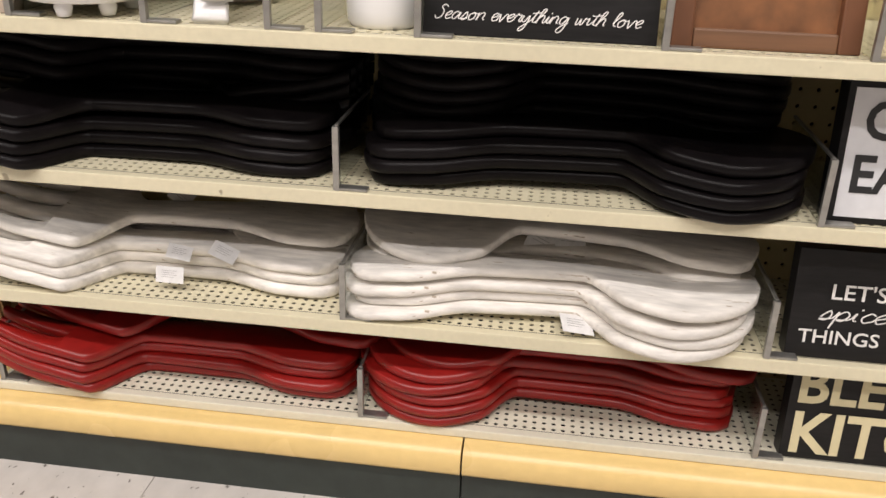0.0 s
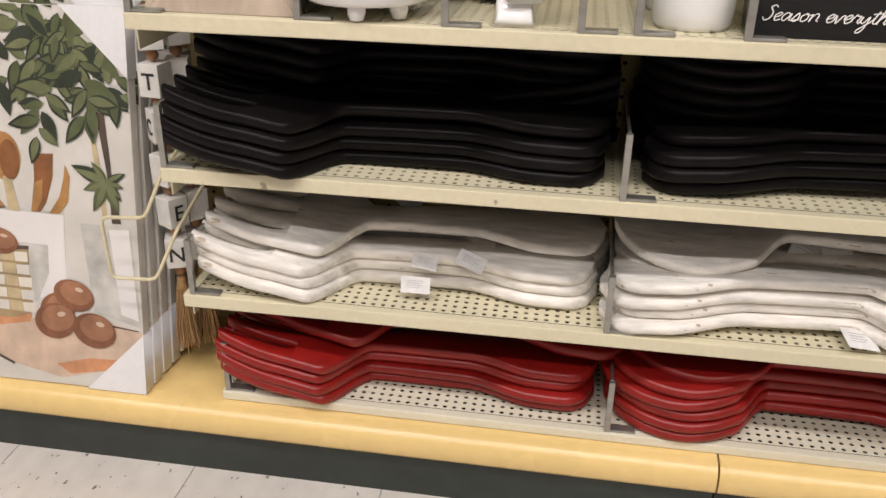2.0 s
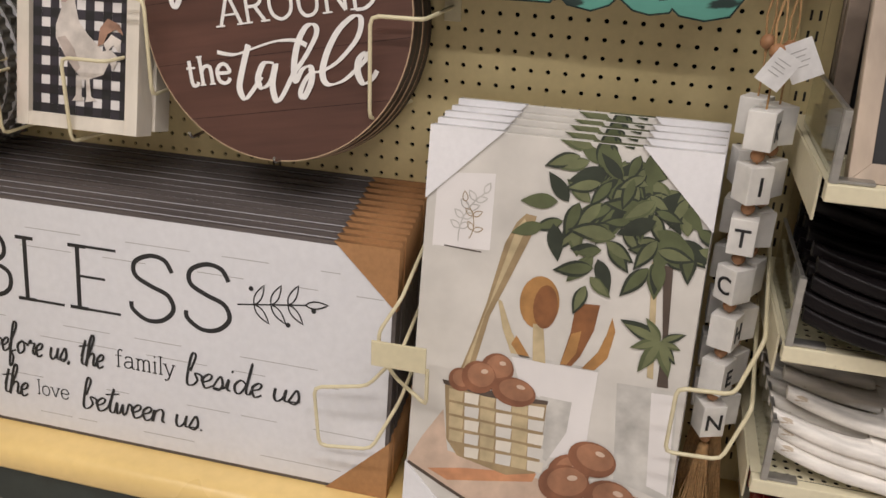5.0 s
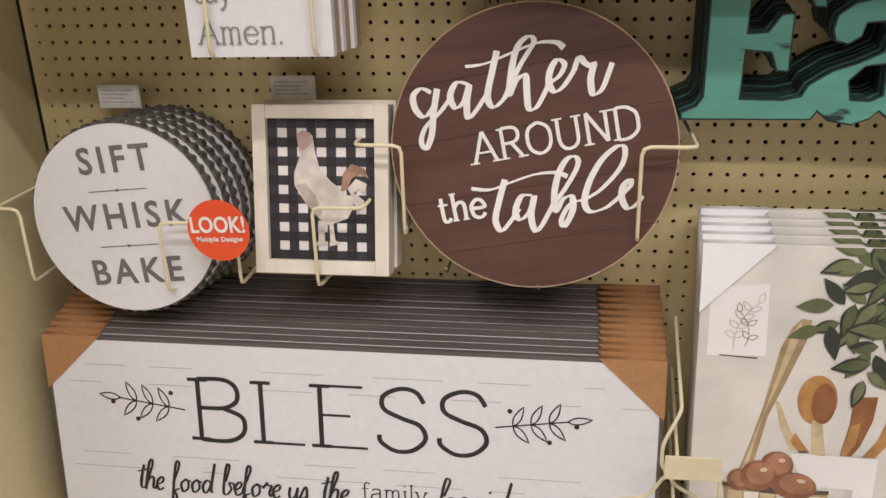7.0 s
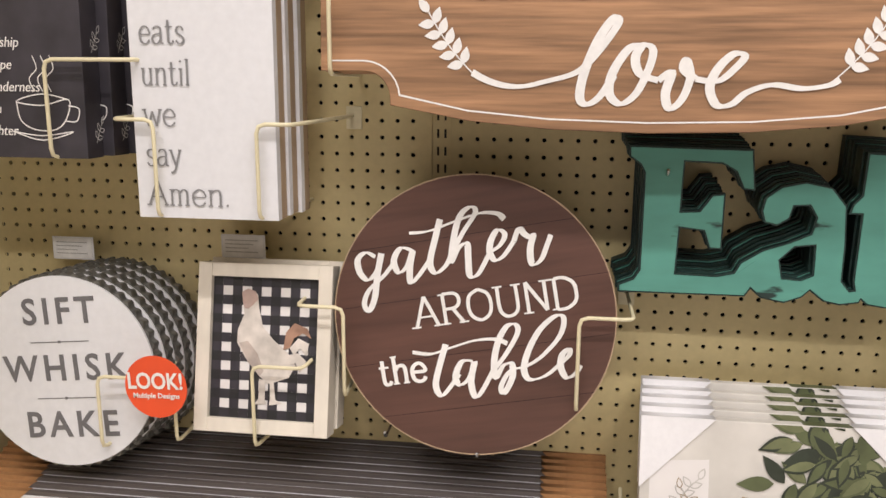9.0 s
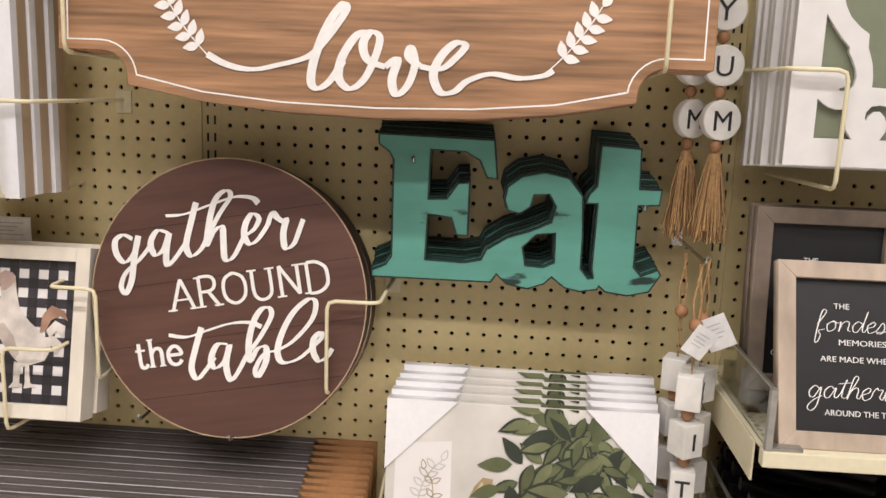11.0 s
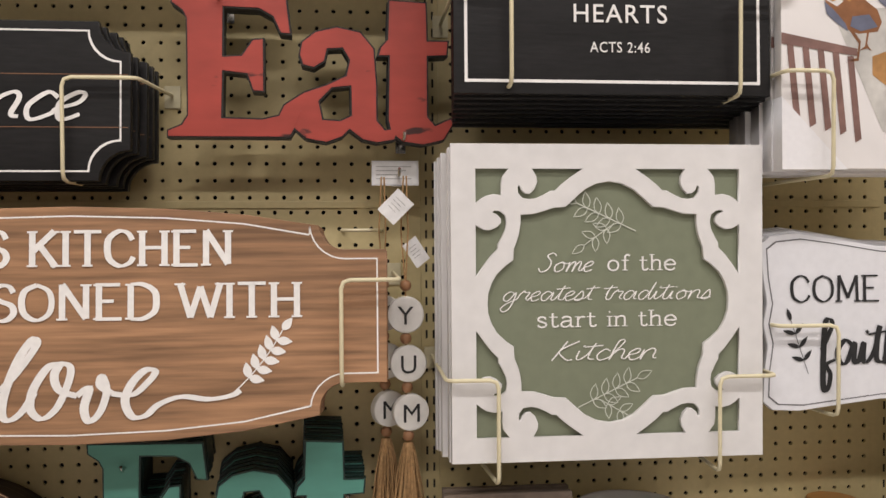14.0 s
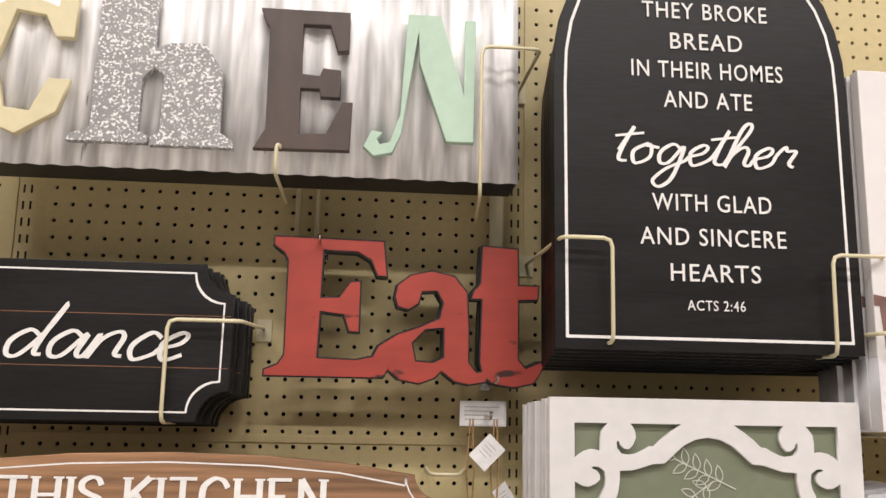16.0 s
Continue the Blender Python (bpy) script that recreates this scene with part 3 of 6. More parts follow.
ceiling = part("ceiling", box(-7, 7, -5.7, 0.4, 5.0, 5.1), CEIL, None)
tagged(ceiling, "white shop ceiling with lamps", "ceiling", kind="structure")
# Unseen walls added to close the room; the dark aisle wall cuts bounced light.
for nm, b in (("wall_back", box(-7, 7, 0.3, 0.4, -0.05, 5.0)), ("wall_aisle", box(-7, 7, -5.7, -5.6, -0.05, 5.0)), ("wall_left", box(-7.1, -7, -5.6, 0.3, -0.05, 5.0)), ("wall_right", box(7, 7.1, -5.6, 0.3, -0.05, 5.0))):
    tagged(part(nm, b, AISLE if nm == "wall_aisle" else WALLPAINT, None), "plain unseen wall added to close the shop", "wall", kind="structure")

fixture = None
for lx, ly in LAMP_SPOTS:
    if fixture is None:
        fixture = thing("ceiling_light", "long white fluorescent ceiling light, switched on", "ceiling light", lx, ly, 5.0, group="ceiling lights")
        part("frame", box(-0.63, 0.63, -0.16, 0.16, -0.07, 0, 0.008), CEIL, fixture)
        part("diffuser", box(-0.6, 0.6, -0.13, 0.13, -0.078, -0.071), GLOW, fixture)
    else:
        copy_thing(fixture, pose(lx, ly, 5.0))
    lamp = bpy.data.lights.new("tube_light", "AREA")
    lamp.shape, lamp.size, lamp.size_y, lamp.energy, lamp.color = "RECTANGLE", 1.2, 0.26, LAMP_WATTS, LAMP_COLOUR
    lo = new("tube_light", lamp)
    lo.matrix_world = pose(lx, ly, 4.91)

# pegboard run: one panel pair and one slotted upright to a bay
SEAM = 1.3915
run = thing("pegboard_wall", "khaki perforated pegboard back of a shop shelving run", "pegboard")
run["kind"] = "structure"
PEG_X = {-2: (-1.419, 0.0236), -1: (-0.091, 0.0247), 0: (0.2375, 0.0254)}
for b in range(-2, 3):
    left, right = b * BAY + 0.0145, (b + 1) * BAY - 0.0145
    for z_first, rows, pz in ((1.380 - 50 * 0.0254, 51, 0.0254), (1.403, 34, 0.0261)):
        anchor, px = PEG_X.get(b, (b * BAY + 0.02, 0.0254))
        if b == -1 and z_first > 1:
            anchor, px = -0.095, 0.026
        k0, k1 = math.ceil((left + px / 2 - anchor) / px), math.floor((right - px / 2 - anchor) / px)
        x0, x1 = anchor + k0 * px, anchor + k1 * px
        perforated("peg_panel", x0, z_first, k1 - k0 + 1, rows, px, 0.0034, 0.005, PEG, run, pitch_z=pz)
        z0, z1 = z_first - pz / 2, z_first + (rows - 0.5) * pz
        part("panel_margin", box(left, x0 - px / 2, -0.0002, 0.005, z0, z1), PEG, run)
        part("panel_margin", box(x1 + px / 2, right, -0.0002, 0.005, z0, z1), PEG, run)
    part("panel_foot", box(left, right, 0, 0.005, 0.0, 1.380 - 50.5 * 0.0254), PEG, run)
    part("seam_strip", box(left, right, -0.003, -0.0005, SEAM - 0.005, SEAM + 0.006, 0.001), PEG, run)
# Black sheet added behind the board so its holes read as shaded.
part("dark_backing", box(-2.4, 2.4, 0.03, 0.04, 0, 2.32), HOLE_SHADE, run)
for b in range(-2, 3):
    up = thing("upright", "khaki steel upright with two columns of slots", "shelving upright", b * BAY + (0.03 if b == -2 else 0), 0, 0, group="slotted uprights")
    up["kind"] = "structure"
    part("post", box(-0.0145, 0.0145, 0.002, 0.03, 0, 2.35, 0.001), PEG, up)
    bm = bmesh.new()
    for i in range(84):
        for s in (-0.0055, 0.0055):
            z = 0.16 + i * 0.0262
            bm.faces.new([bm.verts.new(v) for v in ((s - 0.0016, 0.0012, z), (s + 0.0016, 0.0012, z), (s + 0.0016, 0.0012, z + 0.013), (s - 0.0016, 0.0012, z + 0.013))])
    part("slot_column", bm, SLOT, up)

end_panel = part("end_panel", box(-1.545, -1.514, -0.75, 0.0, 0, 2.35, 0.003), PANEL, None)
tagged(end_panel, "plain cream painted panel closing the shelving run", "end panel", kind="structure")

# base deck: yellow enamelled fronts, green kick plate
for x0, x1 in ((-1.512, 0.7665), (0.7695, 2.3)):
    base = thing("base_deck", "yellow enamelled shelf base with a dark green kick plate", "shelf base", x0, 0, 0, group="yellow bases")
    w = x1 - x0
    prof = [(-0.003, 0.123), (-0.10, 0.123), (-0.22, 0.123), (-0.236, 0.1229), (-0.252, 0.1222), (-0.264, 0.119), (-0.272, 0.112), (-0.276, 0.103), (-0.2765, 0.083), (-0.274, 0.078), (-0.262, 0.0765), (-0.262, 0.082), (-0.268, 0.084), (-0.003, 0.1)]
    bm = bmesh.new()
    a, c = [bm.verts.new((0, *p)) for p in prof], [bm.verts.new((w, *p)) for p in prof]
    for i in range(len(prof)):
        j = (i + 1) % len(prof)
        bm.faces.new((a[i], a[j], c[j], c[i]))
    bm.faces.new([bm.verts.new(v.co) for v in a[::-1]])
    bm.faces.new([bm.verts.new(v.co) for v in c])
    bmesh.ops.recalc_face_normals(bm, faces=bm.faces[:])
    part("yellow_front", bm, YELLOW, base, smooth=True)
    part("kick_plate", box(0.0, w, -0.263, -0.25, 0, 0.0764), KICK, base)


def shelf(x0, x1, z, y_front, lip=0.02, material=STEEL_CREAM, back=-0.006, name="shelf", label=""):
    ob = thing(name, label, "shelf", x0, 0, z, group="perforated shelves")
    pitch = 0.0143
    nx, ny = int((x1 - x0 - 0.006) / pitch), int((back - y_front - 0.016) / pitch)
    ex, ey = (x1 - x0 - nx * pitch) / 2, 0.016
    lay = Matrix.Rotation(radians(-90), 4, "X")
    perforated("perforated_top", ex + pitch / 2, 0, nx, ny, pitch, 0.0036, 0.0015, material, ob, Matrix.Translation((0, y_front + ey + pitch / 2, 0)) @ lay)
    yb = y_front + ey + ny * pitch
    part("front_lip", box(0, x1 - x0, y_front, y_front + ey, -lip, 0.0, 0.002), material, ob)
    part("end_margin", box(0, ex, y_front + ey, yb, -0.0015, 0), material, ob)
    part("end_margin", box(x1 - x0 - ex, x1 - x0, y_front + ey, yb, -0.0015, 0), material, ob)
    part("back_margin", box(0, x1 - x0, yb, back, -0.0015, 0), material, ob)
    # Black plate added below the top; it paints the shade in the holes.
    part("underside", box(0.004, x1 - x0 - 0.004, y_front + ey, back, -0.012, -0.008), HOLE_SHADE, ob)
    part("end_bracket", box(-0.003, 0.0, y_front + 0.03, 0.0, -0.05, -0.001, 0.0008), material, ob)
    return ob


shelf(0.026, 1.9, 0.138, -0.244, 0.0145, STEEL_PALE, -0.012, "deck_tray", "pale perforated steel tray lying on the yellow base")
for z, y in zip(SHELF_Z, SHELF_Y):
    shelf(-0.006, 1.9, z, y, label="cream enamelled perforated steel shelf with a turned-down front")


def divider(x, z, y_front, depth=0.2, high=0.085):
    ob = thing("shelf_divider", "clear plastic shelf divider with a metal front clip", "shelf divider", x, y_front, z, group="clear dividers")
    pane = part("pane", box(-0.0012, 0.0012, 0.008, depth, 0.002, high, 0.0005), GLASS, ob)
    part("front_post", box(-0.0042, 0.0042, 0.001, 0.009, 0.0, high, 0.0012), CLIP, ob)
    part("foot_clip", box(0.0, 0.04, 0.002, 0.018, 0.0005, 0.0045, 0.0015), CLIP, ob)
    part("top_rail", box(-0.002, 0.002, 0.008, depth, high - 0.002, high + 0.001), CLIP, ob)
    return ob


for x in (0.035, 0.61, 1.185):
    divider(x, 0.138, -0.242, 0.19)
for x in (0.008, 0.592, 1.165):
    divider(x, SHELF_Z[0], SHELF_Y[0], 0.2)
for x in (-0.0005, 0.592, 1.19):
    divider(x, SHELF_Z[1], SHELF_Y[1], 0.2)
for x in (0.0, 0.205, 0.375, 0.525, 0.585, 0.70, 0.975, 1.195):
    divider(x, SHELF_Z[2], SHELF_Y[2], 0.24, 0.075)


# ---- spoons and forks ----
def loft(stations, thick, ends=(True, True)):
    """A plate with rounded edges along x: stations of x, middle y, half width, height."""
    bm = bmesh.new()
    prof = [(-1, 0.22), (-0.955, 0.66), (-0.84, 1), (0.84, 1), (0.955, 0.66), (1, 0.22), (1, -0.22), (0.955, -0.66), (0.84, -1), (-0.84, -1), (-0.955, -0.66), (-1, -0.22)]
    rings = []
    for x, c, w, h in stations:
        e = min(0.005, 0.3 * w) / 0.16
        rings.append([bm.verts.new((x, c + (math.copysign(w - (1 - abs(u)) * e, u)), h + thick / 2 * v)) for u, v in prof])
    for a, b in zip(rings, rings[1:]):
        for i in range(len(prof)):
            j = (i + 1) % len(prof)
            bm.faces.new((a[i], a[j], b[j], b[i]))
    if ends[0]:
        bm.faces.new([bm.verts.new(v.co) for v in rings[0]])
    if ends[1]:
        bm.faces.new([bm.verts.new(v.co) for v in rings[-1][::-1]])
    bmesh.ops.recalc_face_normals(bm, faces=bm.faces[:])
    return bm


def smoothstep(t):
    t = min(1, max(0, t))
    return t * t * (3 - 2 * t)


def handle_width(t):
    """Half width along the handle, from neck to rounded end."""
    w = 0.026 + 0.006 * smoothstep(t / 0.45) + 0.030 * smoothstep((t - 0.42) / 0.32)
    if t > 0.86:
        w *= math.sqrt(max(0.0, 1 - ((t - 0.86) / 0.1402) ** 2)) * 0.9 + 0.1
    return w


def merge(bms):
    out = bmesh.new()
    for b in bms:
        me = bpy.data.meshes.new("piece")
        b.to_mesh(me)
        b.free()
        out.from_mesh(me)
        bpy.data.meshes.remove(me)
    bmesh.ops.recalc_face_normals(out, faces=out.faces[:])
    return out


def fork_pieces(thick):
    """Tines towards -x from 0, handle to 0.565."""
    head, handle, tines = [], [], []
    root = 0.117

    def side(x):
        return 0.085 + 0.023 * math.sin(math.pi / 2 * min(1.0, x / 0.15)) - 0.082 * smoothstep((x - 0.158) / 0.07)

    def lift(x):
        return 0.012 * (1 - smoothstep((x - 0.1) / 0.09)) + 0.022 * max(0.0, 1 - x / 0.125) ** 2

    for i in range(21):
        x = root + (0.228 - root) * i / 20
        head.append((x, 0, side(x), lift(x)))
    for i in range(25):
        t = i / 24
        handle.append((0.228 + 0.337 * t, 0, handle_width(t), 0.004 * math.sin(math.pi * t)))
    for k in range(5):
        st = []
        for i in range(15):
            x = root * (1 - (i / 14))
            slot = 0.003 + 0.0155 * math.sqrt(max(0.0, 1 - (x / root) ** 8)) + 0.003 * (1 - x / root)
            w = (side(x) - 2 * slot) / 5
            st.append((x, (k - 2) * (2 * w + slot), w * (0.72 if i == 14 else 1), lift(x)))
        tines.append(("tine", loft(st[::-1], thick, (True, False))))
    return [("head", loft(head, thick, (True, False))), ("handle", loft(handle, thick, (False, True)))] + tines


def spoon_pieces(thick):
    """Bowl towards -x from 0 to 0.235, handle to 0.565."""
    bowl, handle = [], []
    for i in range(29):
        x = 0.235 * i / 28
        u = (x - 0.112) / 0.114
        w = 0.108 * math.sqrt(max(0.002, 1 - u * u)) if u < 0.55 else 0.026 + (0.108 * math.sqrt(1 - 0.55 ** 2) - 0.026) * (1 - smoothstep((u - 0.55) / 0.53))
        bowl.append((x, 0, w, 0.010 * max(0, u) if u > 0 else 0.006 * u * u))
    last = bowl[-1]
    for i in range(25):
        t = i / 24
        handle.append((0.235 + 0.33 * t, 0, handle_width(t) if t else last[2], last[3] * (1 - t) + 0.004 * math.sin(math.pi * t)))
    return [("bowl", loft(bowl, thick, (True, False))), ("handle", loft(handle, thick, (False, True)))]


def utensil(kind, colour, x, y, z, thick, count, turn=0.0, flip=False, jx=0.006, jt=1.2, tip=0.0):
    material, word = {"black": (BLACKGLOSS, "black satin"), "white": (WHITEWASH, "whitewashed distressed"), "red": (RED, "deep red enamelled")}[colour]
    first = None
    for i in range(count):
        a = turn + random.uniform(-jt, jt) + (180 if flip else 0)
        m = pose(x + random.uniform(-jx, jx), y + random.uniform(-jx, jx) * 0.7, z + thick / 2 + i * thick * 1.1, tip, 0, a)
        if first:
            copy_thing(first, m)
            continue
        first = new("decorative_" + kind)
        first.empty_display_size = 0.02
        first.matrix_world = m
        tagged(first, f"oversized {word} decorative {kind} stacked on a shelf", "wall decor", f"{colour} {kind}s on the shelves")
        for nm, bm in (fork_pieces if kind == "fork" else spoon_pieces)(thick):
            part(nm, bm, material, first, smooth=True)


utensil("fork", "red", 0.022, -0.155, 0.139, 0.0165, 4)
utensil("fork", "red", 0.07, -0.10, 0.229, 0.0175, 1, turn=-3, tip=7)
utensil("spoon", "red", 0.600, -0.150, 0.139, 0.0165, 5, turn=2)
utensil("spoon", "red", 0.625, -0.115, 0.224, 0.0165, 1, turn=-2)
utensil("fork", "white", 0.012, -0.160, SHELF_Z[0] + 0.001, 0.0168, 3)
utensil("fork", "white", 0.022, -0.135, SHELF_Z[0] + 0.074, 0.0168, 1, turn=1, tip=9)
utensil("spoon", "white", 1.15, -0.192, SHELF_Z[0] + 0.001, 0.0152, 3, turn=1, flip=True)
utensil("spoon", "white", 1.15, -0.188, SHELF_Z[0] + 0.0555, 0.0152, 1, turn=1, flip=True, tip=2.5)
utensil("spoon", "white", 0.600, -0.115, SHELF_Z[0] + 0.001, 0.0165, 4, turn=-2)
utensil("spoon", "white", 0.600, -0.112, SHELF_Z[0] + 0.094, 0.0165, 1, turn=-2, tip=11)
utensil("spoon", "white", 0.59, -0.075, SHELF_Z[0] + 0.001, 0.0165, 3, flip=True)
utensil("fork", "black", 0.005, -0.203, SHELF_Z[1] + 0.001, 0.0172, 3, jx=0.004)
utensil("fork", "black", 0.008, -0.198, SHELF_Z[1] + 0.0665, 0.0172, 1, tip=5)
utensil("fork", "black", 0.58, -0.075, SHELF_Z[1] + 0.001, 0.0172, 5, flip=True, jx=0.004)
utensil("fork", "black", 0.018, -0.10, SHELF_Z[1] + 0.098, 0.0172, 4, jx=0.006)
utensil("spoon", "black", 1.185, -0.195, SHELF_Z[1] + 0.001, 0.0172, 4, flip=True)
utensil("spoon", "black", 0.605, -0.085, SHELF_Z[1] + 0.001, 0.0172, 9)


def paper_tag(x, y, z, w, h, rx=0.0, ry=0.0, rz=0.0, label="small white printed price tag"):
    ob = thing("price_tag", label, "price tag", x, y, z, group="paper tags")
    ob.matrix_world = pose(x, y, z, rx, ry, rz)
    part("card", box(-w / 2, w / 2, -0.0004, 0.0004, -h / 2, h / 2), PAPER, ob)
    part("print", merge([box(-w * 0.3, w * 0.25 - 0.1 * w * (i % 2), -0.0008, -0.0005, h * (0.25 - 0.13 * i) - h * 0.011, h * (0.25 - 0.13 * i) + h * 0.011) for i in range(4)]), FAINT, ob)
    return ob


paper_tag(0.325, -0.226, 0.343, 0.042, 0.024, -18)
paper_tag(0.335, -0.208, 0.372, 0.036, 0.022, -40, 12, 6)
paper_tag(0.40, -0.2, 0.374, 0.042, 0.024, -50, 18, -10)
paper_tag(0.29, -0.085, 0.412, 0.035, 0.03, -30, 40, 0)
paper_tag(0.86, -0.13, 0.405, 0.045, 0.04, -35, 25, 0)
paper_tag(0.90, -0.125, 0.408, 0.045, 0.035, -40, 5, 10)
paper_tag(0.915, -0.245, 0.332, 0.045, 0.036, -75, 12, 14)


# ---- signs on the pegboard ----
def cut_letters(name, label, x, y, z, width, face, edge, count, pitch, group):
    """A cut-out word sign of three fused slab-serif letters, stacked on a hook."""
    k = width / 578
    e = "13,302 241,298 250,220 227,222 212,255 185,270 118,272 116,178 150,180 172,212 196,214 196,105 172,106 160,140 116,145 113,56 190,54 225,62 262,92 272,70 255,30 245,14 4,14 4,30 32,42 43,60 43,250 35,265 14,280"
    a = "263,182 268,208 296,230 340,240 388,230 416,196 421,120 421,52 436,34 470,40 455,10 420,4 390,10 364,30 350,16 318,4 275,12 248,36 215,48 232,82 272,108 318,124 356,142 363,172 350,194 322,192 316,168 294,154 270,160"
    hole = "305,88 330,114 365,118 366,62 345,52 312,54"
    t = "443,296 522,292 524,215 567,215 564,182 524,180 524,60 538,44 570,58 578,46 556,10 514,0 470,6 446,26 440,52 443,180 420,180 426,200 440,216"
    ob = thing(name, label, "word sign", x, y, z, group=group)
    for i, (nm, outs) in enumerate((("letter_e", [e]), ("letter_a", [a, hole]), ("letter_t", [t]))):
        outs = [[(p * k, q * k) for p, q in pairs(o)] for o in outs]
        body = link(nm, shape(outs, 0.0115 if count > 3 else 0.016, 0.0, 0.001 + 0.0006 * i), edge, ob)
        link("painted_face", face_inset(outs, 0.0024, 0.0006 * i), face, body)
    stack(ob, count, -0.0006, pitch, 0.0024 if count > 3 else 0.0012, 0.0025)
    return ob


def face_inset(outs, inset, y):
    cu = bpy.data.curves.new("outline", "CURVE")
    cu.dimensions, cu.fill_mode, cu.extrude, cu.offset = "2D", "BOTH", 0.0005, -inset
    for pts in outs:
        s = cu.splines.new("POLY")
        s.points.add(len(pts) - 1)
        s.use_cyclic_u = True
        for q, (a, b) in zip(s.points, pts):
            q.co = (a, b, 0, 1)
    me = curve_mesh(cu)
    me.transform(Matrix.Translation((0, y, 0)) @ UPRIGHT)
    return me


cut_letters("word_sign", "distressed teal wooden word sign with dark edges", -0.503, -0.098, 0.841, 0.408, TEAL, EDGE_TEAL, 8, 0.0125, "teal word signs")
cut_letters("word_sign", "distressed red wooden word sign with dark edges", -0.382, -0.096, 1.474, 0.412, REDWOOD, EDGE_DARK, 2, 0.0195, "red word signs")


def metal_peg(x, y, z, back=0.0):
    ob = thing("peg_hook", "shiny metal peg hook with a rounded tip", "hook", x, 0, z, group="metal peg hooks")
    tube("rod", [(0, 0.01, 0), (0, y, 0), (0, y - 0.006, 0.008)], 0.0024, CHROME, ob, round_corners=0.004)
    part("base_plate", box(-0.008, 0.008, -0.002, 0.001, -0.012, 0.018, 0.0008), CHROME, ob)


metal_peg(-0.687, -0.158, 0.617)
metal_peg(-0.819, -0.153, 0.638)
metal_peg(-0.443, -0.108, 1.016)
metal_peg(-0.128, -0.115, 0.965)
metal_peg(-0.305, -0.113, 1.68)
metal_peg(-0.045, -0.12, 1.483)
metal_peg(-0.058, -0.185, 0.912)
metal_peg(-0.052, -0.11, 1.432)


# stretched plank signs with a family blessing, standing on the base
def bless_sign():
    ob = thing("plank_sign", "long white plank-look sign with grey frame and kraft corners", "sign", -0.988, -0.212, 0.124, 7.0, group="white plank signs on the base")
    w, h, d = 0.487, 0.392, 0.0118
    part("frame", box(-w, w, 0.0, d, 0, h, 0.0008), GREYFRAME, ob)
    part("white_face", box(-w + 0.006, w - 0.006, -0.0012, 0.0, 0.006, h - 0.006), WHITE, ob)
    serif_text("lettering", "BLESS", 0.107, -0.006, 0.223, INK, ob, 0.49, width=0.72, contrast=0.1, serif=2.4)
    for wd, x0, sp, z in (("the food before us, the", -0.352, 0.358, 0.128), ("beside us", 0.148, 0.196, 0.128), ("and the", -0.27, 0.13, 0.052), ("between us.", -0.04, 0.225, 0.052)):
        script("lettering", wd, x0, z, 0.0235, INK, ob, y=-0.0022, width=1.9, align="LEFT", span=sp, slant=0.16, rise=1.1)
    serif_text("lettering", "family", 0.031, 0.08, 0.136, INK, ob, 0.108, y=-0.0016, width=0.8, contrast=0.2, serif=2.0)
    serif_text("lettering", "love", 0.027, -0.091, 0.060, INK, ob, 0.062, y=-0.0016, width=0.8, contrast=0.2, serif=2.0)
    for s in (1, -1):
        sprig("leaf_sprig", s * 0.248 - 0.008, 0.274, 0.11, 8 if s > 0 else 172, 4, 0.036, 0.011, INK, ob, outline=0.0022, y=-0.0018)
        for a, b in ((0.27, 0.302), (0.33, 0.254), (0.37, 0.282)):
            flat("berry", [ellipse(s * a - 0.008, b, 0.004, 0.004, steps=10)], INK, ob, y=-0.0018)
    dashes = []
    for z in (0.345, 0.315, 0.19, 0.165, 0.092, 0.03):
        x = -w + 0.02 + random.uniform(0, 0.05)
        while x < w - 0.06:
            n = random.uniform(0.03, 0.14)
            dashes.append(rect(x, min(x + n, w - 0.02), z - 0.0006, z + 0.0006))
            x += n + random.uniform(0.01, 0.12)
    for dash in dashes:
        flat("plank_line", [dash], FAINT, ob, y=-0.00135)
    for sx in (1, -1):
        for top in (True, False):
            c = 0.098
            z0, zs = (h + 0.001, -1) if top else (-0.0008, 1)
            tri = [(sx * (w + 0.001), z0), (sx * (w + 0.001 - c), z0), (sx * (w + 0.001), z0 + zs * c * 0.95)]
            link("corner_protector", shape([tri], d + 0.0028, 0.0, -0.0028), KRAFT, ob)
    return ob


stack(bless_sign(), 12, 0.0, 0.0145, 0.0042, 0.0012)


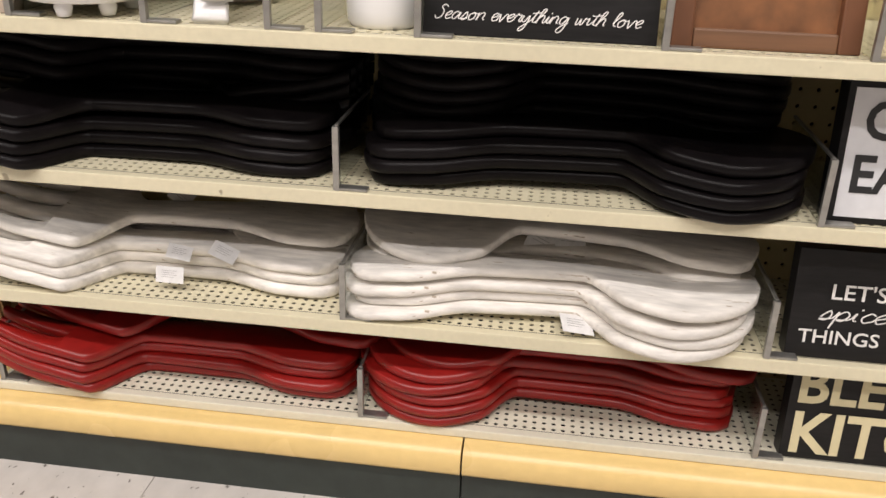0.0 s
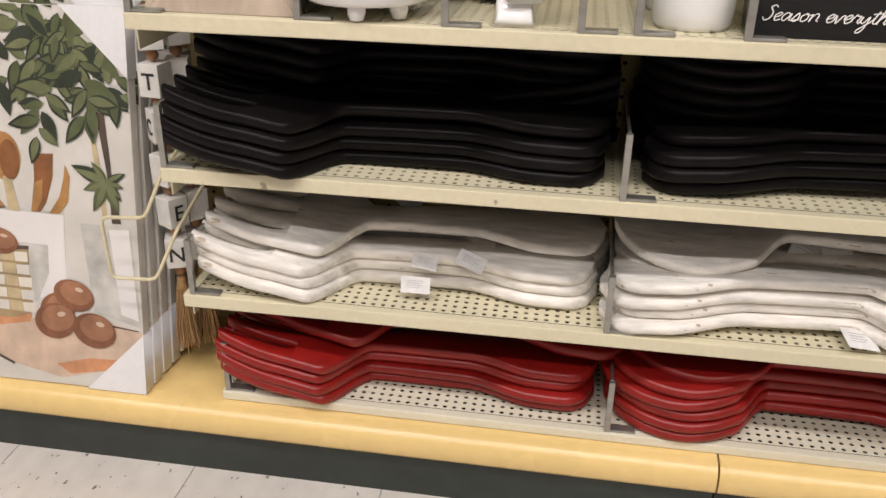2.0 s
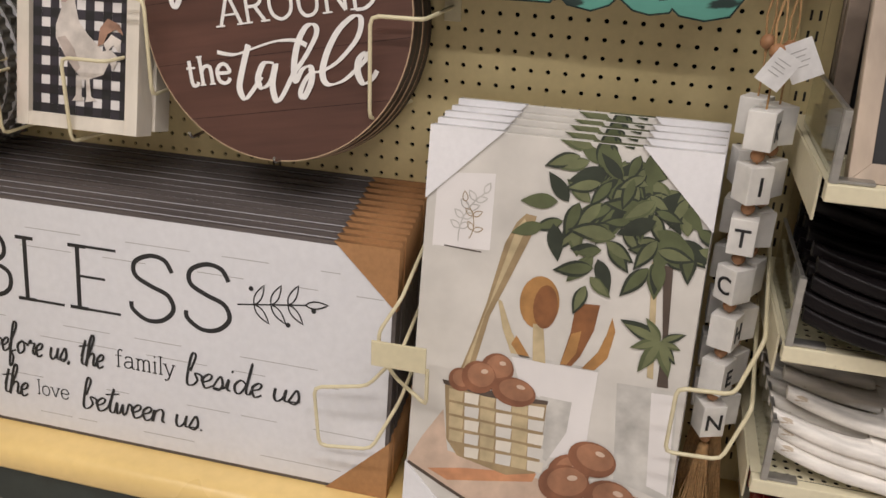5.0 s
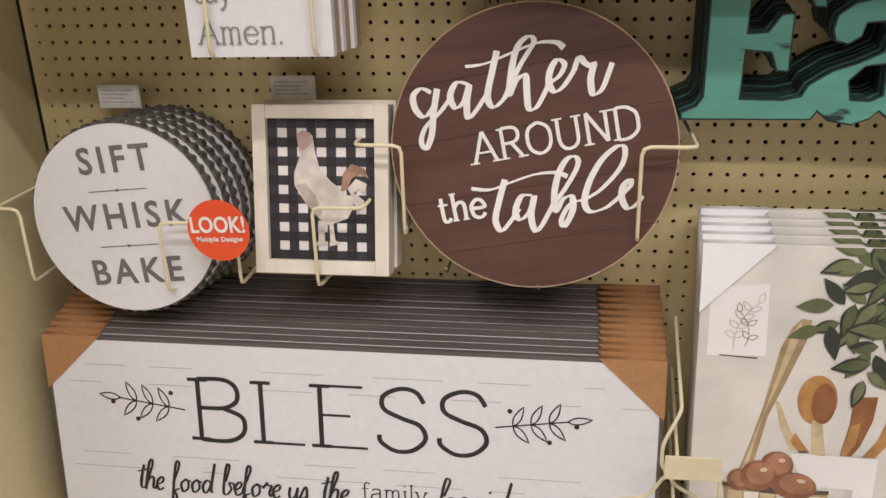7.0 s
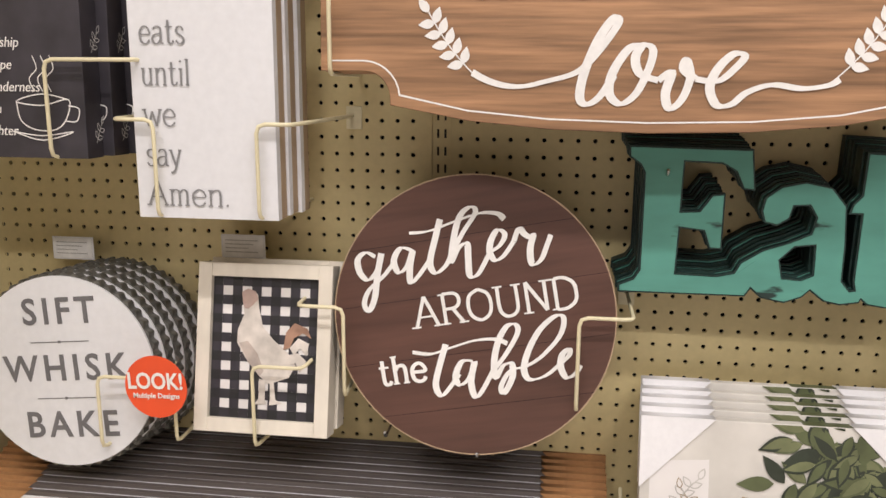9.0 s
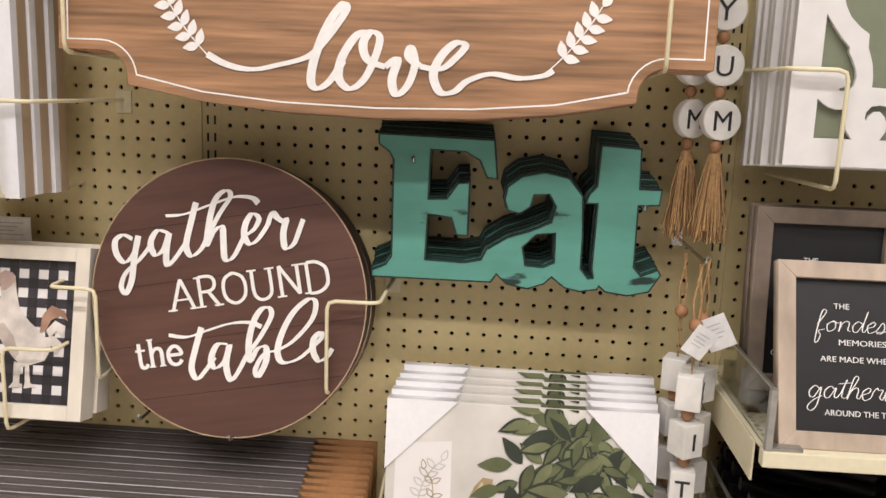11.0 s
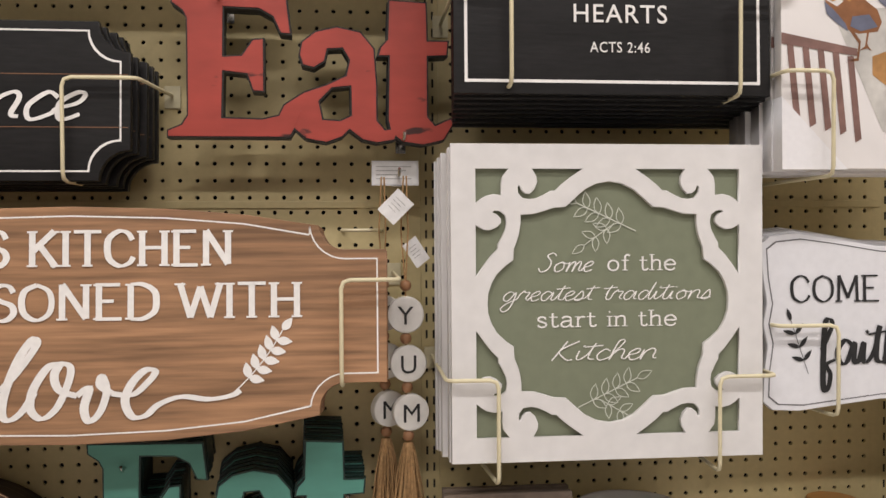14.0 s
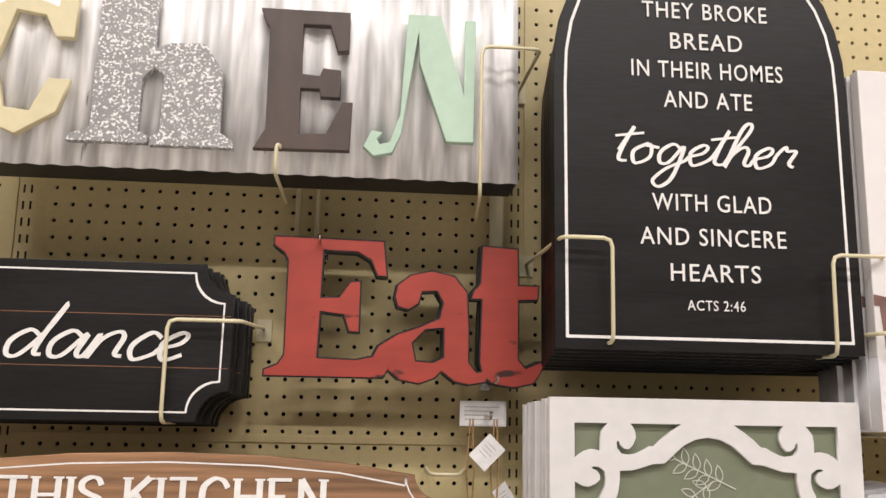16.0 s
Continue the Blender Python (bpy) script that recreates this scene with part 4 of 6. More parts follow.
# printed kitchen still-life canvases
def canvas_print():
    ob = thing("canvas_print", "stretched kitchen still-life canvas with white cardboard corners", "canvas print", -0.279, -0.252, 0.124, 9.5, group="kitchen canvases on the base")
    w, h, d = 0.184, 0.578, 0.02
    part("stretched_canvas", box(-w, w, 0, d, 0, h, 0.0015), LINEN, ob)
    U, V = lambda u: -w + 2 * w * u, lambda v: h * (1 - v)
    P = lambda s: [(U(a / 100), V(b / 100)) for a, b in pairs(s)]
    E = lambda u, v, ru, rv, turn=0: ellipse(U(u / 100), V(v / 100), 2 * w * ru / 100, h * rv / 100, turn)
    D = lambda name, outline, m, y: flat(name, [[(min(w - 0.001, max(-w + 0.001, p)), q) for p, q in outline]], m, ob, y=y)
    D("painted_cloth", P("13,68 5.5,76 0,83 15.7,88 40,95 62,98 98,92 99.5,82.5 83.5,80.7 51,81.4 16,78.6"), ROSE, -0.0004)
    D("painted_stripe", P("8.7,84.2 22.5,82.4 50.8,80.2 49.6,82.5 29.9,84.9 16.8,86.4"), TERRA, -0.0006)
    D("painted_stripe", P("60,94 75,91.5 92,91 84,94.5 66,96.5"), TERRA, -0.0006)
    D("painted_crease", P("0,83.8 15.7,88.6 40.3,95.6 40.3,94.8 16.2,87.8 1,83.1"), TRUNK, -0.0007)
    D("painted_crease", P("84.8,81.7 98.3,82.5 98.2,82.2 84.7,81.2"), TRUNK, -0.0007)
    D("painted_sketch_card", P("3.6,10.5 24.6,9.4 25,27.2 3.5,27.7"), ARTWHITE, -0.0004)
    D("painted_crease", P("8,27.2 22,27.7 22,28 8,27.5"), TRUNK, -0.0007)
    sprig("painted_sketch", U(0.13), V(0.26), 0.075, 96, 5, 0.016, 0.008, POTGREY, ob, outline=0.0016, y=-0.0007, bend=-30)
    sprig("painted_sketch", U(0.17), V(0.25), 0.05, 60, 3, 0.014, 0.007, STRAW_B, ob, outline=0.0012, y=-0.0008, bend=40)
    D("painted_ladle", P("33.7,19.9 36.8,17.6 40.6,17.9 39.3,22.8 32.7,34 27.3,42.8 24.6,51.6 22.1,59.2 17,59.5 21.7,49.6 25.6,40 30.2,25.1"), STRAW_B, -0.0007)
    D("painted_ladle_light", P("34,21 36.5,18.6 37.6,20.4 30.4,34 25.4,43 20.6,58 18.6,58 22.6,49 27,39"), STRAW, -0.0009)
    D("painted_whisk", P("29.7,38.4 31.3,38.7 36,45.8 41.5,51.2 36.5,51.1 32.5,45.3"), STRAW, -0.0007)
    D("painted_whisk", P("37.9,46.4 43.8,51.5 39.9,51.6 36.2,48.7"), OCHRE, -0.0008)
    D("painted_spoon", E(44.9, 37.8, 7.2, 6.3), OCHRE, -0.0009)
    D("painted_spoon_shade", E(47.2, 38.6, 4.4, 5.2), UMBER, -0.0011)
    D("painted_spoon_handle", P("43.4,43 47.2,43 49.5,52.1 44.7,51.9"), STRAW, -0.0010)
    D("painted_spatula", P("57.9,36.6 66.3,36.3 65.3,42.4 61.6,49.1 58.8,51.8 54.7,51.8 57.2,43.7"), UMBER, -0.0009)
    D("painted_spatula_light", P("57.5,44 61,43 60,48.5 57,51.6 54.9,51.6"), OCHRE, -0.0011)
    D("painted_spoon", P("71.1,38.8 72.8,42 71.2,48.5 67.2,51.9 62.6,51.9 67.7,47.3 70,42.6"), OCHRE, -0.0010)
    D("painted_pottery", P("36.5,51.3 68.7,51.8 67.9,63.4 67.7,74.7 52.5,75.5 49.4,66.2 51.2,61.3 41.8,59.3"), ARTWHITE, -0.0005)
    D("painted_pottery_shade", P("48.8,60.3 60.7,60.6 60,68.4 53.9,76.5 50.3,75.3"), POTGREY, -0.0008)
    D("painted_pottery_rim", P("36.5,51 68.7,51.5 68.7,52.2 36.5,51.8"), POTGREY, -0.0008)
    D("painted_pottery", P("75.7,54 97.2,53.9 99.5,81.4 79,78"), POTGREY, -0.0005)
    D("painted_pottery_light", P("88,55 96.5,54.8 98.5,79.5 91,78"), ARTWHITE, -0.0008)
    D("painted_trunk", P("85.7,25.2 89.2,25.3 91,42.9 93.5,53.3 89.5,53.3 89.3,43"), TRUNK, -0.0010)
    D("painted_trunk_light", P("81.8,24.8 83.9,24.7 87.9,51.7 85.7,51.5"), STRAW, -0.0009)
    D("painted_basket", P("12.7,61 51.7,61.5 51.5,78.3 50.3,80.2 39.2,82 20,79.4 15.2,75.6"), STRAW_B, -0.0009)
    for r in range(5):
        for c in range(6):
            u, v = 14.6 + c * 6.1 + r * 0.45, 62.3 + r * 3.5 + 0.10 * c
            du = 5.6 if c < 3 else 6.0
            m = (STRAW, CREAMWOOD, STRAW, LINEN)[(r * 2 + c) % 4]
            if (r, c) != (4, 0):
                D("painted_weave", P(f"{u},{v + 0.3 * (c % 2)} {u + du},{v + 0.2} {u + du * 0.98},{v + 3.0} {u + 0.2},{v + 2.9}"), m, -0.0011 - 0.00002 * ((r + c) % 2))
    D("painted_basket_rim", P("11.7,60.3 28.1,61 37.4,61.5 52.1,61.2 52,62.2 37.5,62.9 28.2,62.8 12.5,61.4"), TRUNK, -0.0013)
    for k, (u, v, ru, rv, turn) in enumerate(((32.1, 55.4, 6.2, 3.9, 5), (18.6, 59.6, 4.6, 3.0, 20), (25.5, 58.2, 6.6, 4.1, 12), (39, 60.4, 8.4, 3.6, -6), (62.7, 78.2, 8, 4.6, 30), (61.4, 81.4, 9.6, 5.0, 15), (70.5, 73.8, 9.0, 4.3, -14), (78.6, 83.2, 9.6, 4.9, -10))):
        D("painted_egg", E(u, v, ru, rv, turn), EGG_B, -0.00135 - 0.00016 * k)
        D("painted_egg_light", E(u + 0.12 * ru, v - 0.16 * rv, ru * 0.78, rv * 0.74, turn), EGG_A, -0.00141 - 0.00016 * k)
        D("painted_egg_shine", E(u + 0.3 * ru, v - 0.4 * rv, ru * 0.2, rv * 0.14, turn), ROSE, -0.00146 - 0.00016 * k)
    rnd = random.Random(4)
    twigs = pairs("82,15 60,4 84,12 70,0 88,14 80,1 84,9 64,14 72,13 42,20 78,5 56,1 74,3 66,8 86,24 73,1 83,12 46,14 76,9 52,3 79,12 61,26 67,18 60,33 87,21 80,27 88,21 99,14 86,12 95,8 84,18 98,21 78,6 60,9 80,10 84,25")
    n = 0
    for (u0, v0), (u1, v1) in zip(twigs[::2], twigs[1::2]):
        x0, z0, x1, z1 = U(u0 / 100), V(v0 / 100), U(u1 / 100), V(v1 / 100)
        run, way = math.hypot(x1 - x0, z1 - z0), math.degrees(math.atan2(z1 - z0, x1 - x0))
        count = max(3, int(run / 0.0125))
        for i in range(count):
            t = (i + 0.6) / count
            turn = way + (0 if i == count - 1 else (62 if i % 2 else -62) + rnd.uniform(-22, 22))
            if math.sin(radians(turn)) > 0.3 and rnd.random() < 0.7:
                turn = -turn
            L, n = rnd.uniform(0.036, 0.056), n + 1
            leaves_at = (x0 + (x1 - x0) * t, z0 + (z1 - z0) * t)
            for size, wide, m, dy in ((1.0, 0.42, (LEAF_B, LEAF_B, LEAF_A)[n % 3], 0.0), (0.88, 0.28, (LEAF_A, LEAF_C, LEAF_C, LEAF_A, LEAF_B)[n % 5], 0.00006)):
                outline = leaf(*leaves_at, L * size, L * wide, turn)
                D("painted_leaf", [(p, min(h - 0.001, q)) for p, q in outline], m, -0.0012 - 0.000013 * n - dy)
    for turn, L in ((158, 0.058), (201, 0.040), (243, 0.052), (127, 0.036), (24, 0.034), (-17, 0.028), (-71, 0.050), (-52, 0.036)):
        D("painted_leaf", leaf(U(0.885), V(0.425), L, L * 0.36, turn), LEAF_A if turn % 2 else LEAF_B, -0.0022 - 0.000001 * turn)
        D("painted_leaf", leaf(U(0.885), V(0.425), L * 0.9, L * 0.2, turn + 3), LEAF_C, -0.0026 - 0.000001 * turn)
    top = [box(x - 0.011, x + 0.011, 0.0, d, h, h + 0.0006) for x in (U(0.60), U(0.72), U(0.80), U(0.66))]
    part("painted_wrap", merge(top), LEAF_A, ob)
    for sx in (1, -1):
        for zt in (True, False):
            c = 0.098
            z0, zs = (h + 0.0012, -1) if zt else (-0.0008, 1)
            tri = [(sx * (w + 0.0012), z0), (sx * (w + 0.0012 - c), z0), (sx * (w + 0.0012), z0 + zs * c)]
            link("corner_protector", shape([tri], d + 0.0055, 0.0, -0.0035), CARD, ob)
    return ob


stack(canvas_print(), 5, 0.003, 0.0275, 0.003, 0.003)


# round dark plank signs
def round_sign():
    ob = thing("round_sign", "round dark-brown plank sign with white brush lettering", "sign", -0.700, -0.122, 0.813, 7.0, 0, "round plank signs", -10.6)
    r = 0.2
    link("board", shape([ellipse(0, 0, r, r, steps=72)], 0.005, 0.0015, 0.0), BROWN, ob)
    link("back_edge", shape([ellipse(0, 0, r - 0.001, r - 0.001, steps=72)], 0.017, 0.0, 0.0053), BROWNEDGE, ob)
    # Thin tan ring along the edge, lighter than the board.
    bm = bmesh.new()
    ribbon(bm, [(a, b) for a, b in ellipse(0, 0, r - 0.0012, r - 0.0012, steps=72)] + [(r - 0.0012, 0.0)], 0.0018, -0.0004, 0.0)
    part("worn_rim", bm, TANWOOD, ob)
    for z in (0.115, 0.035, -0.05, -0.128):
        flat("groove", [rect(-math.sqrt(r * r - z * z) + 0.003, math.sqrt(r * r - z * z) - 0.003, z - 0.0003, z + 0.0003)], GROOVE, ob, y=-0.0004)
    c, q = math.cos(radians(-6.6)), math.sin(radians(-6.6))

    def place(a, b):
        a, b = (a - 416) / 2060, (459 - b) / 2060
        return (a * c - b * q, a * q + b * c)

    brush_word("lettering", (
        "138,278 110,265 85,285 90,325 115,345 145,312 157,268 142,330 130,400 110,438 98,415 115,375 160,335 192,298",
        "248,262 215,255 193,290 205,325 230,310 250,262 240,310 240,355 262,340 302,288",
        "335,175 318,230 300,300 315,330 345,310 365,275", "242,212 300,208 380,182 450,162 500,165 520,182",
        "365,275 400,215 438,160 425,143 395,165 375,220 362,300 385,260 410,248 412,290 415,340 440,335 475,275",
        "475,275 505,255 520,225 500,212 480,240 475,275 490,298 515,285 545,245", "545,245 560,210 575,225 590,235 600,230 590,270 595,312 620,300 640,255 650,230"), 0.0086, WHITEPAINT, ob, place, contrast=0.66)
    serif_text("lettering", "AROUND", 0.044, 0.035, -0.007, WHITEPAINT, ob, 0.236, width=1.15, contrast=0.15, serif=3.0)
    serif_text("lettering", "the", 0.041, -0.112, -0.083, WHITEPAINT, ob, 0.072, width=1.4, contrast=0.15, serif=2.4)
    brush_word("lettering", (
        "335,540 315,600 300,660 315,692 340,670 372,628", "235,562 290,568 350,550 420,530 480,527 515,540",
        "412,590 380,592 360,635 372,660 400,640 417,593 405,650 415,695 435,680 470,620",
        "470,620 510,570 545,510 540,485 515,490 490,530 475,590 478,640 500,605 525,600 525,640 500,685 492,665 520,620 560,610",
        "560,610 610,580 665,520 678,470 655,462 610,500 575,560 560,615 575,645 620,635 665,600", "665,600 690,575 690,558 670,575 665,610 680,640 705,630 722,605"), 0.0086, WHITEPAINT, ob, place, contrast=0.66)
    return ob


stack(round_sign(), 4, 0.0, 0.0235, -0.0055, 0.0015)
hook_arm("wire_bracket", "cream wire bracket holding round signs", -0.946, -0.879, 0.825, 0.692, -0.150)
hook_arm("wire_bracket", "cream wire bracket holding round signs", -0.480, -0.552, 0.826, 0.690, -0.150)


# framed rooster pictures
def rooster_frame():
    ob = thing("framed_picture", "cream-framed rooster picture on black and white check", "framed picture", -1.004, -0.163, 0.632, 12.5, group="rooster pictures")
    w, h, b = 0.101, 0.248, 0.0205
    for nm, q in (("frame_side", box(-w, -w + b, 0, 0.038, 0, h, 0.001)), ("frame_side", box(w - b, w, 0, 0.038, 0, h, 0.001)), ("frame_rail", box(-w + b, w - b, 0.0004, 0.0376, 0, b, 0.001)), ("frame_rail", box(-w + b, w - b, 0.0004, 0.0376, h - b, h, 0.001))):
        part(nm, q, CREAMWOOD, ob)
    part("picture_ground", box(-w + b, w - b, 0.010, 0.014, b, h - b), ARTWHITE, ob)
    nx, nz = 11, 15
    cw, ch = (2 * w - 2 * b) / nx, (h - 2 * b) / nz
    black, grey = [], []
    for i in range(nx):
        for j in range(nz):
            q = rect(-w + b + i * cw, -w + b + (i + 1) * cw, b + j * ch, b + (j + 1) * ch)
            if i % 2 == 0 and j % 2 == 0:
                black.append(q)
            elif i % 2 == 0 or j % 2 == 0:
                grey.append(q)
    flat("check_pattern", black, INK, ob, y=0.0095)
    flat("check_pattern", grey, SLATE, ob, y=0.0096)
    R = lambda s: [((a - 50) / 100 * 0.16, b + 0.0 + 0.008 + 0.182 * q / 100) for a, q in pairs(s)]
    flat("rooster_body", [R("28,90 34,98 42,96 44,84 48,70 58,60 72,50 80,40 74,30 62,26 54,24 46,30 34,42 24,56 24,66 30,80")], ROOSTER, ob, y=0.0088)
    flat("rooster_wing", [R("26,56 34,58 44,48 50,34 46,30 34,42")], paint("painted_feather_shade", (0.52, 0.44, 0.39), 0.3), ob, y=0.0085)
    flat("rooster_leg", [R("46,28 52,27 52,12 54,8 42,7 46,12")], ROOSTER, ob, y=0.0086)
    flat("rooster_leg", [R("56,27 60,26 62,12 68,9 56,7 57,12")], ROOSTER, ob, y=0.0086)
    flat("rooster_head", [R("28,90 27,97 33,100 40,98 43,92 38,87 34,84 30,84")], paint("painted_comb_pink", (0.55, 0.40, 0.35), 0.3), ob, y=0.0084)
    for feather in ("68,52 70,66 78,74 90,70 94,62 86,66 78,62 74,54", "74,54 82,62 92,58 90,48 84,54 78,48", "72,48 82,50 90,44 84,34 80,42 74,40"):
        flat("rooster_tail_feather", [R(feather)], RUST if feather[0] == "6" else ROOSTER, ob, y=0.0082 if feather[0] == "6" else 0.0080)
    return ob


stack(rooster_frame(), 2, 0.004, 0.041, -0.003, 0.001)
hook_arm("wire_bracket", "cream wire bracket holding rooster pictures", -0.935, -1.009, 0.738, 0.614, -0.168, spread=0.01)
hook_arm("wire_bracket", "cream wire bracket holding rooster pictures", -1.150, -1.128, 0.70, 0.614, -0.168)


# round baking signs with scalloped tin edges
def baking_sign():
    ob = thing("round_sign", "round white baking sign with scalloped pierced tin edge", "sign", -1.306, -0.156, 0.708, 4.0, 0, "white round baking signs", -5.0)
    r = 0.148
    link("face_board", shape([ellipse(0, 0, r - 0.003, r - 0.003, steps=64)], 0.004, 0.0, -0.0005), WHITE, ob)
    wavy = [((r + 0.0022 * math.cos(52 * a)) * math.cos(a), (r + 0.0022 * math.cos(52 * a)) * math.sin(a)) for a in (2 * math.pi * i / 416 for i in range(416))]
    link("tin_edge", shape([wavy], 0.016, 0.0, 0.0037), TINEDGE, ob)
    text("lettering", "SIFT", 0.040, 0.004, 0.074, GREYINK, ob, bold=0.022, space=1.3, wide=0.95)
    text("lettering", "WHISK", 0.040, 0.004, -0.012, GREYINK, ob, bold=0.022, space=1.3, wide=0.95)
    text("lettering", "BAKE", 0.040, 0.004, -0.099, GREYINK, ob, bold=0.022, space=1.3, wide=0.95)
    flat("divider_rule", [rect(-0.047, 0.047, z - 0.0007, z + 0.0007) for z in (0.046, -0.040)] + [rect(-0.002, 0.002, z - 0.002, z + 0.002) for z in (0.046, -0.040)], GREYINK, ob, y=-0.0012)
    return ob


stack(baking_sign(), 6, 0.005, 0.0215, -0.0005, 0.002)
hook_arm("wire_bracket", "cream wire bracket holding baking signs", -1.497, -1.458, 0.73, 0.612, -0.180)
hook_arm("wire_bracket", "cream wire bracket holding baking signs", -1.16, -1.238, 0.715, 0.603, -0.182, spread=0.02)

sticker = thing("shelf_talker", "round orange-red promotion card clipped to a wire", "promotion card", -1.138, -0.202, 0.712, 0, 0, "", -2)
link("card", shape([ellipse(0, 0, 0.046, 0.046, steps=48)], 0.0012, 0.0, 0.0), ORANGE, sticker)
text("lettering", "LOOK!", 0.024, 0, -0.002, WHITEPAINT, sticker, bold=0.03, wide=0.82)
text("lettering", "Multiple Designs", 0.0075, 0, -0.016, WHITEPAINT, sticker, bold=0.02, wide=1.0)
part("clip", box(-0.006, 0.006, 0.0012, 0.006, 0.02, 0.04, 0.001), CLIP, sticker)


# tall white box sign and slate recipe sign
def amen_sign():
    ob = thing("box_sign", "white box sign with grey serif lettering and wood sides", "sign", -1.0465, -0.202, 0.955, 0.5, group="white box signs")
    w, h = 0.097, 0.40
    part("wood_box", box(-w, w, 0.0155, 0.037, 0, h, 0.001), TANWOOD, ob)
    part("white_panel", box(-w, w, 0, 0.015, 0, h, 0.001), WHITE, ob)
    for i, wd in enumerate(("eats", "until", "we", "say", "Amen.")):
        serif_text("lettering", wd, 0.034, -w + 0.014, 0.227 - 0.0525 * i, PALEINK, ob, (0.064, 0.068, 0.046, 0.05, 0.116)[i], width=0.85, serif=1.8, align="LEFT")
    return ob


stack(amen_sign(), 3, 0.004, 0.038, 0.0, 0.002)
hook_arm("wire_bracket", "cream wire bracket holding white box signs", -0.925, -0.972, 1.082, 0.958, -0.212, spread=0.03)
hook_arm("wire_bracket", "cream wire bracket holding white box signs", -1.168, -1.112, 1.086, 0.958, -0.212)


def recipe_sign():
    ob = thing("box_sign", "dark slate-print box sign with chalk recipe lettering", "sign", -1.342, -0.205, 1.032, 2.0, group="slate box signs")
    w, h = 0.132, 0.33
    part("box_body", box(-w, w, 0.0, 0.04, 0, h, 0.001), SLATE, ob)
    for i, s in enumerate(("1 cup of Friendship", "5 spoons of Hope", "2 spoons of Tenderness", "4 quarts of Faith", "1 barrel of Laughter")):
        text("lettering", s, 0.0135, -0.09 - 0.004 * i, 0.146 - 0.029 * i, WHITEPAINT, ob, align="LEFT", shear=0.2, wide=0.92)
    for nm, pts in (("chalk_cup", ((0.035, 0.075), (0.04, 0.05), (0.06, 0.038), (0.088, 0.038), (0.105, 0.052), (0.11, 0.078), (0.072, 0.070), (0.035, 0.075), (0.072, 0.085), (0.11, 0.078))), ("chalk_saucer", ((0.028, 0.035), (0.07, 0.024), (0.115, 0.036), (0.07, 0.03), (0.028, 0.035))), ("chalk_handle", ((0.109, 0.07), (0.124, 0.066), (0.12, 0.05), (0.104, 0.05)))):
        line_part(nm, pts, 0.0016, WHITEPAINT, ob)
    for s in (0.062, 0.074, 0.086):
        line_part("chalk_steam", ((s, 0.088), (s - 0.006, 0.105), (s + 0.005, 0.118), (s, 0.135)), 0.0014, WHITEPAINT, ob)
    for z in (0.02, 0.14, 0.24):
        q = sprig("chalk_sprig", 0.0, z, 0.03, 60, 3, 0.012, 0.006, WHITEPAINT, ob, outline=0.001)
        q.matrix_local = pose(w + 0.0013, 0.02, 0, 0, 0, 90)
    return ob


stack(recipe_sign(), 3, 0.016, 0.042, 0.0, 0.001)
hook_arm("wire_bracket", "cream wire bracket holding slate signs", -1.135, -1.255, 1.162, 1.034, -0.216, spread=0.03)
hook_arm("wire_bracket", "cream wire bracket holding slate signs", -1.47, -1.437, 1.15, 1.03, -0.216)


# pine bread-board signs
def board_outline(inset=0.0):
    """A bread board: bowed long edges, concave corners, straight handles."""
    i = inset
    right = [(0.0, 0.307 - i), (0.12, 0.304 - i), (0.22, 0.296 - i), (0.318 - i, 0.281 - i)]
    right += arc(0.352, 0.283, 0.034 + i, 184, 270, 7)[0:]
    right += [(0.407 - i, 0.249 - i), (0.407 - i, 0.072 + i)]
    right += arc(0.352, 0.038, 0.034 + i, 90, 176, 7)
    right += [(0.318 - i, 0.030 + i), (0.22, 0.012 + i), (0.12, 0.003 + i), (0.0, 0.0 + i)]
    return right + [(-a, b) for a, b in right[-2:0:-1]]


def love_board():
    ob = thing("board_sign", "warm pine bread-board sign with white painted lettering", "sign", -0.481, -0.205, 1.078, 3.5, group="pine board signs")
    link("board", shape([board_outline()], 0.011, 0.001, 0.0), PINE, ob)
    link("back_layer", shape([board_outline(0.0012)], 0.004, 0.0, 0.0112), PINEEDGE, ob)
    border("painted_border", board_outline(0.0115), board_outline(0.0135), WHITEPAINT, ob, y=-0.0004)
    serif_text("lettering", "THIS KITCHEN", 0.046, 0.0, 0.229, WHITEPAINT, ob, 0.415, width=1.75)
    serif_text("lettering", "SEASONED WITH", 0.046, 0.037, 0.160, WHITEPAINT, ob, 0.52, width=1.75)
    brush_word("lettering", (
        "-215,71 -195,61 -172,55 -150,55 -128,60 -90,71 -70,88 -47,119 -40,133 -47,135 -64,110 -79,71 -83,42 -74,34 -59,44 -43,69",
        "-10,104 -27,100 -45,72 -48,47 -34,35 -16,48 -2,79 1,99 -10,104 -19,90 -13,71 9,63", "9,63 24,73 18,47 24,30 38,42 46,68 41,87 38,76 52,65",
        "52,65 78,63 97,78 107,92 94,94 77,77 69,55 78,35 95,36 112,50 140,59 174,55 203,59 215,66"), 0.0104, WHITEPAINT, ob, lambda a, b: (a / 1000, b / 1000), contrast=0.5)
    for s in (1, -1):
        sprig("leaf_sprig", s * 0.208, 0.064, 0.100, 42 if s > 0 else 138, 6, 0.021, 0.0115, WHITEPAINT, ob, bend=10 if s > 0 else -10)
    return ob


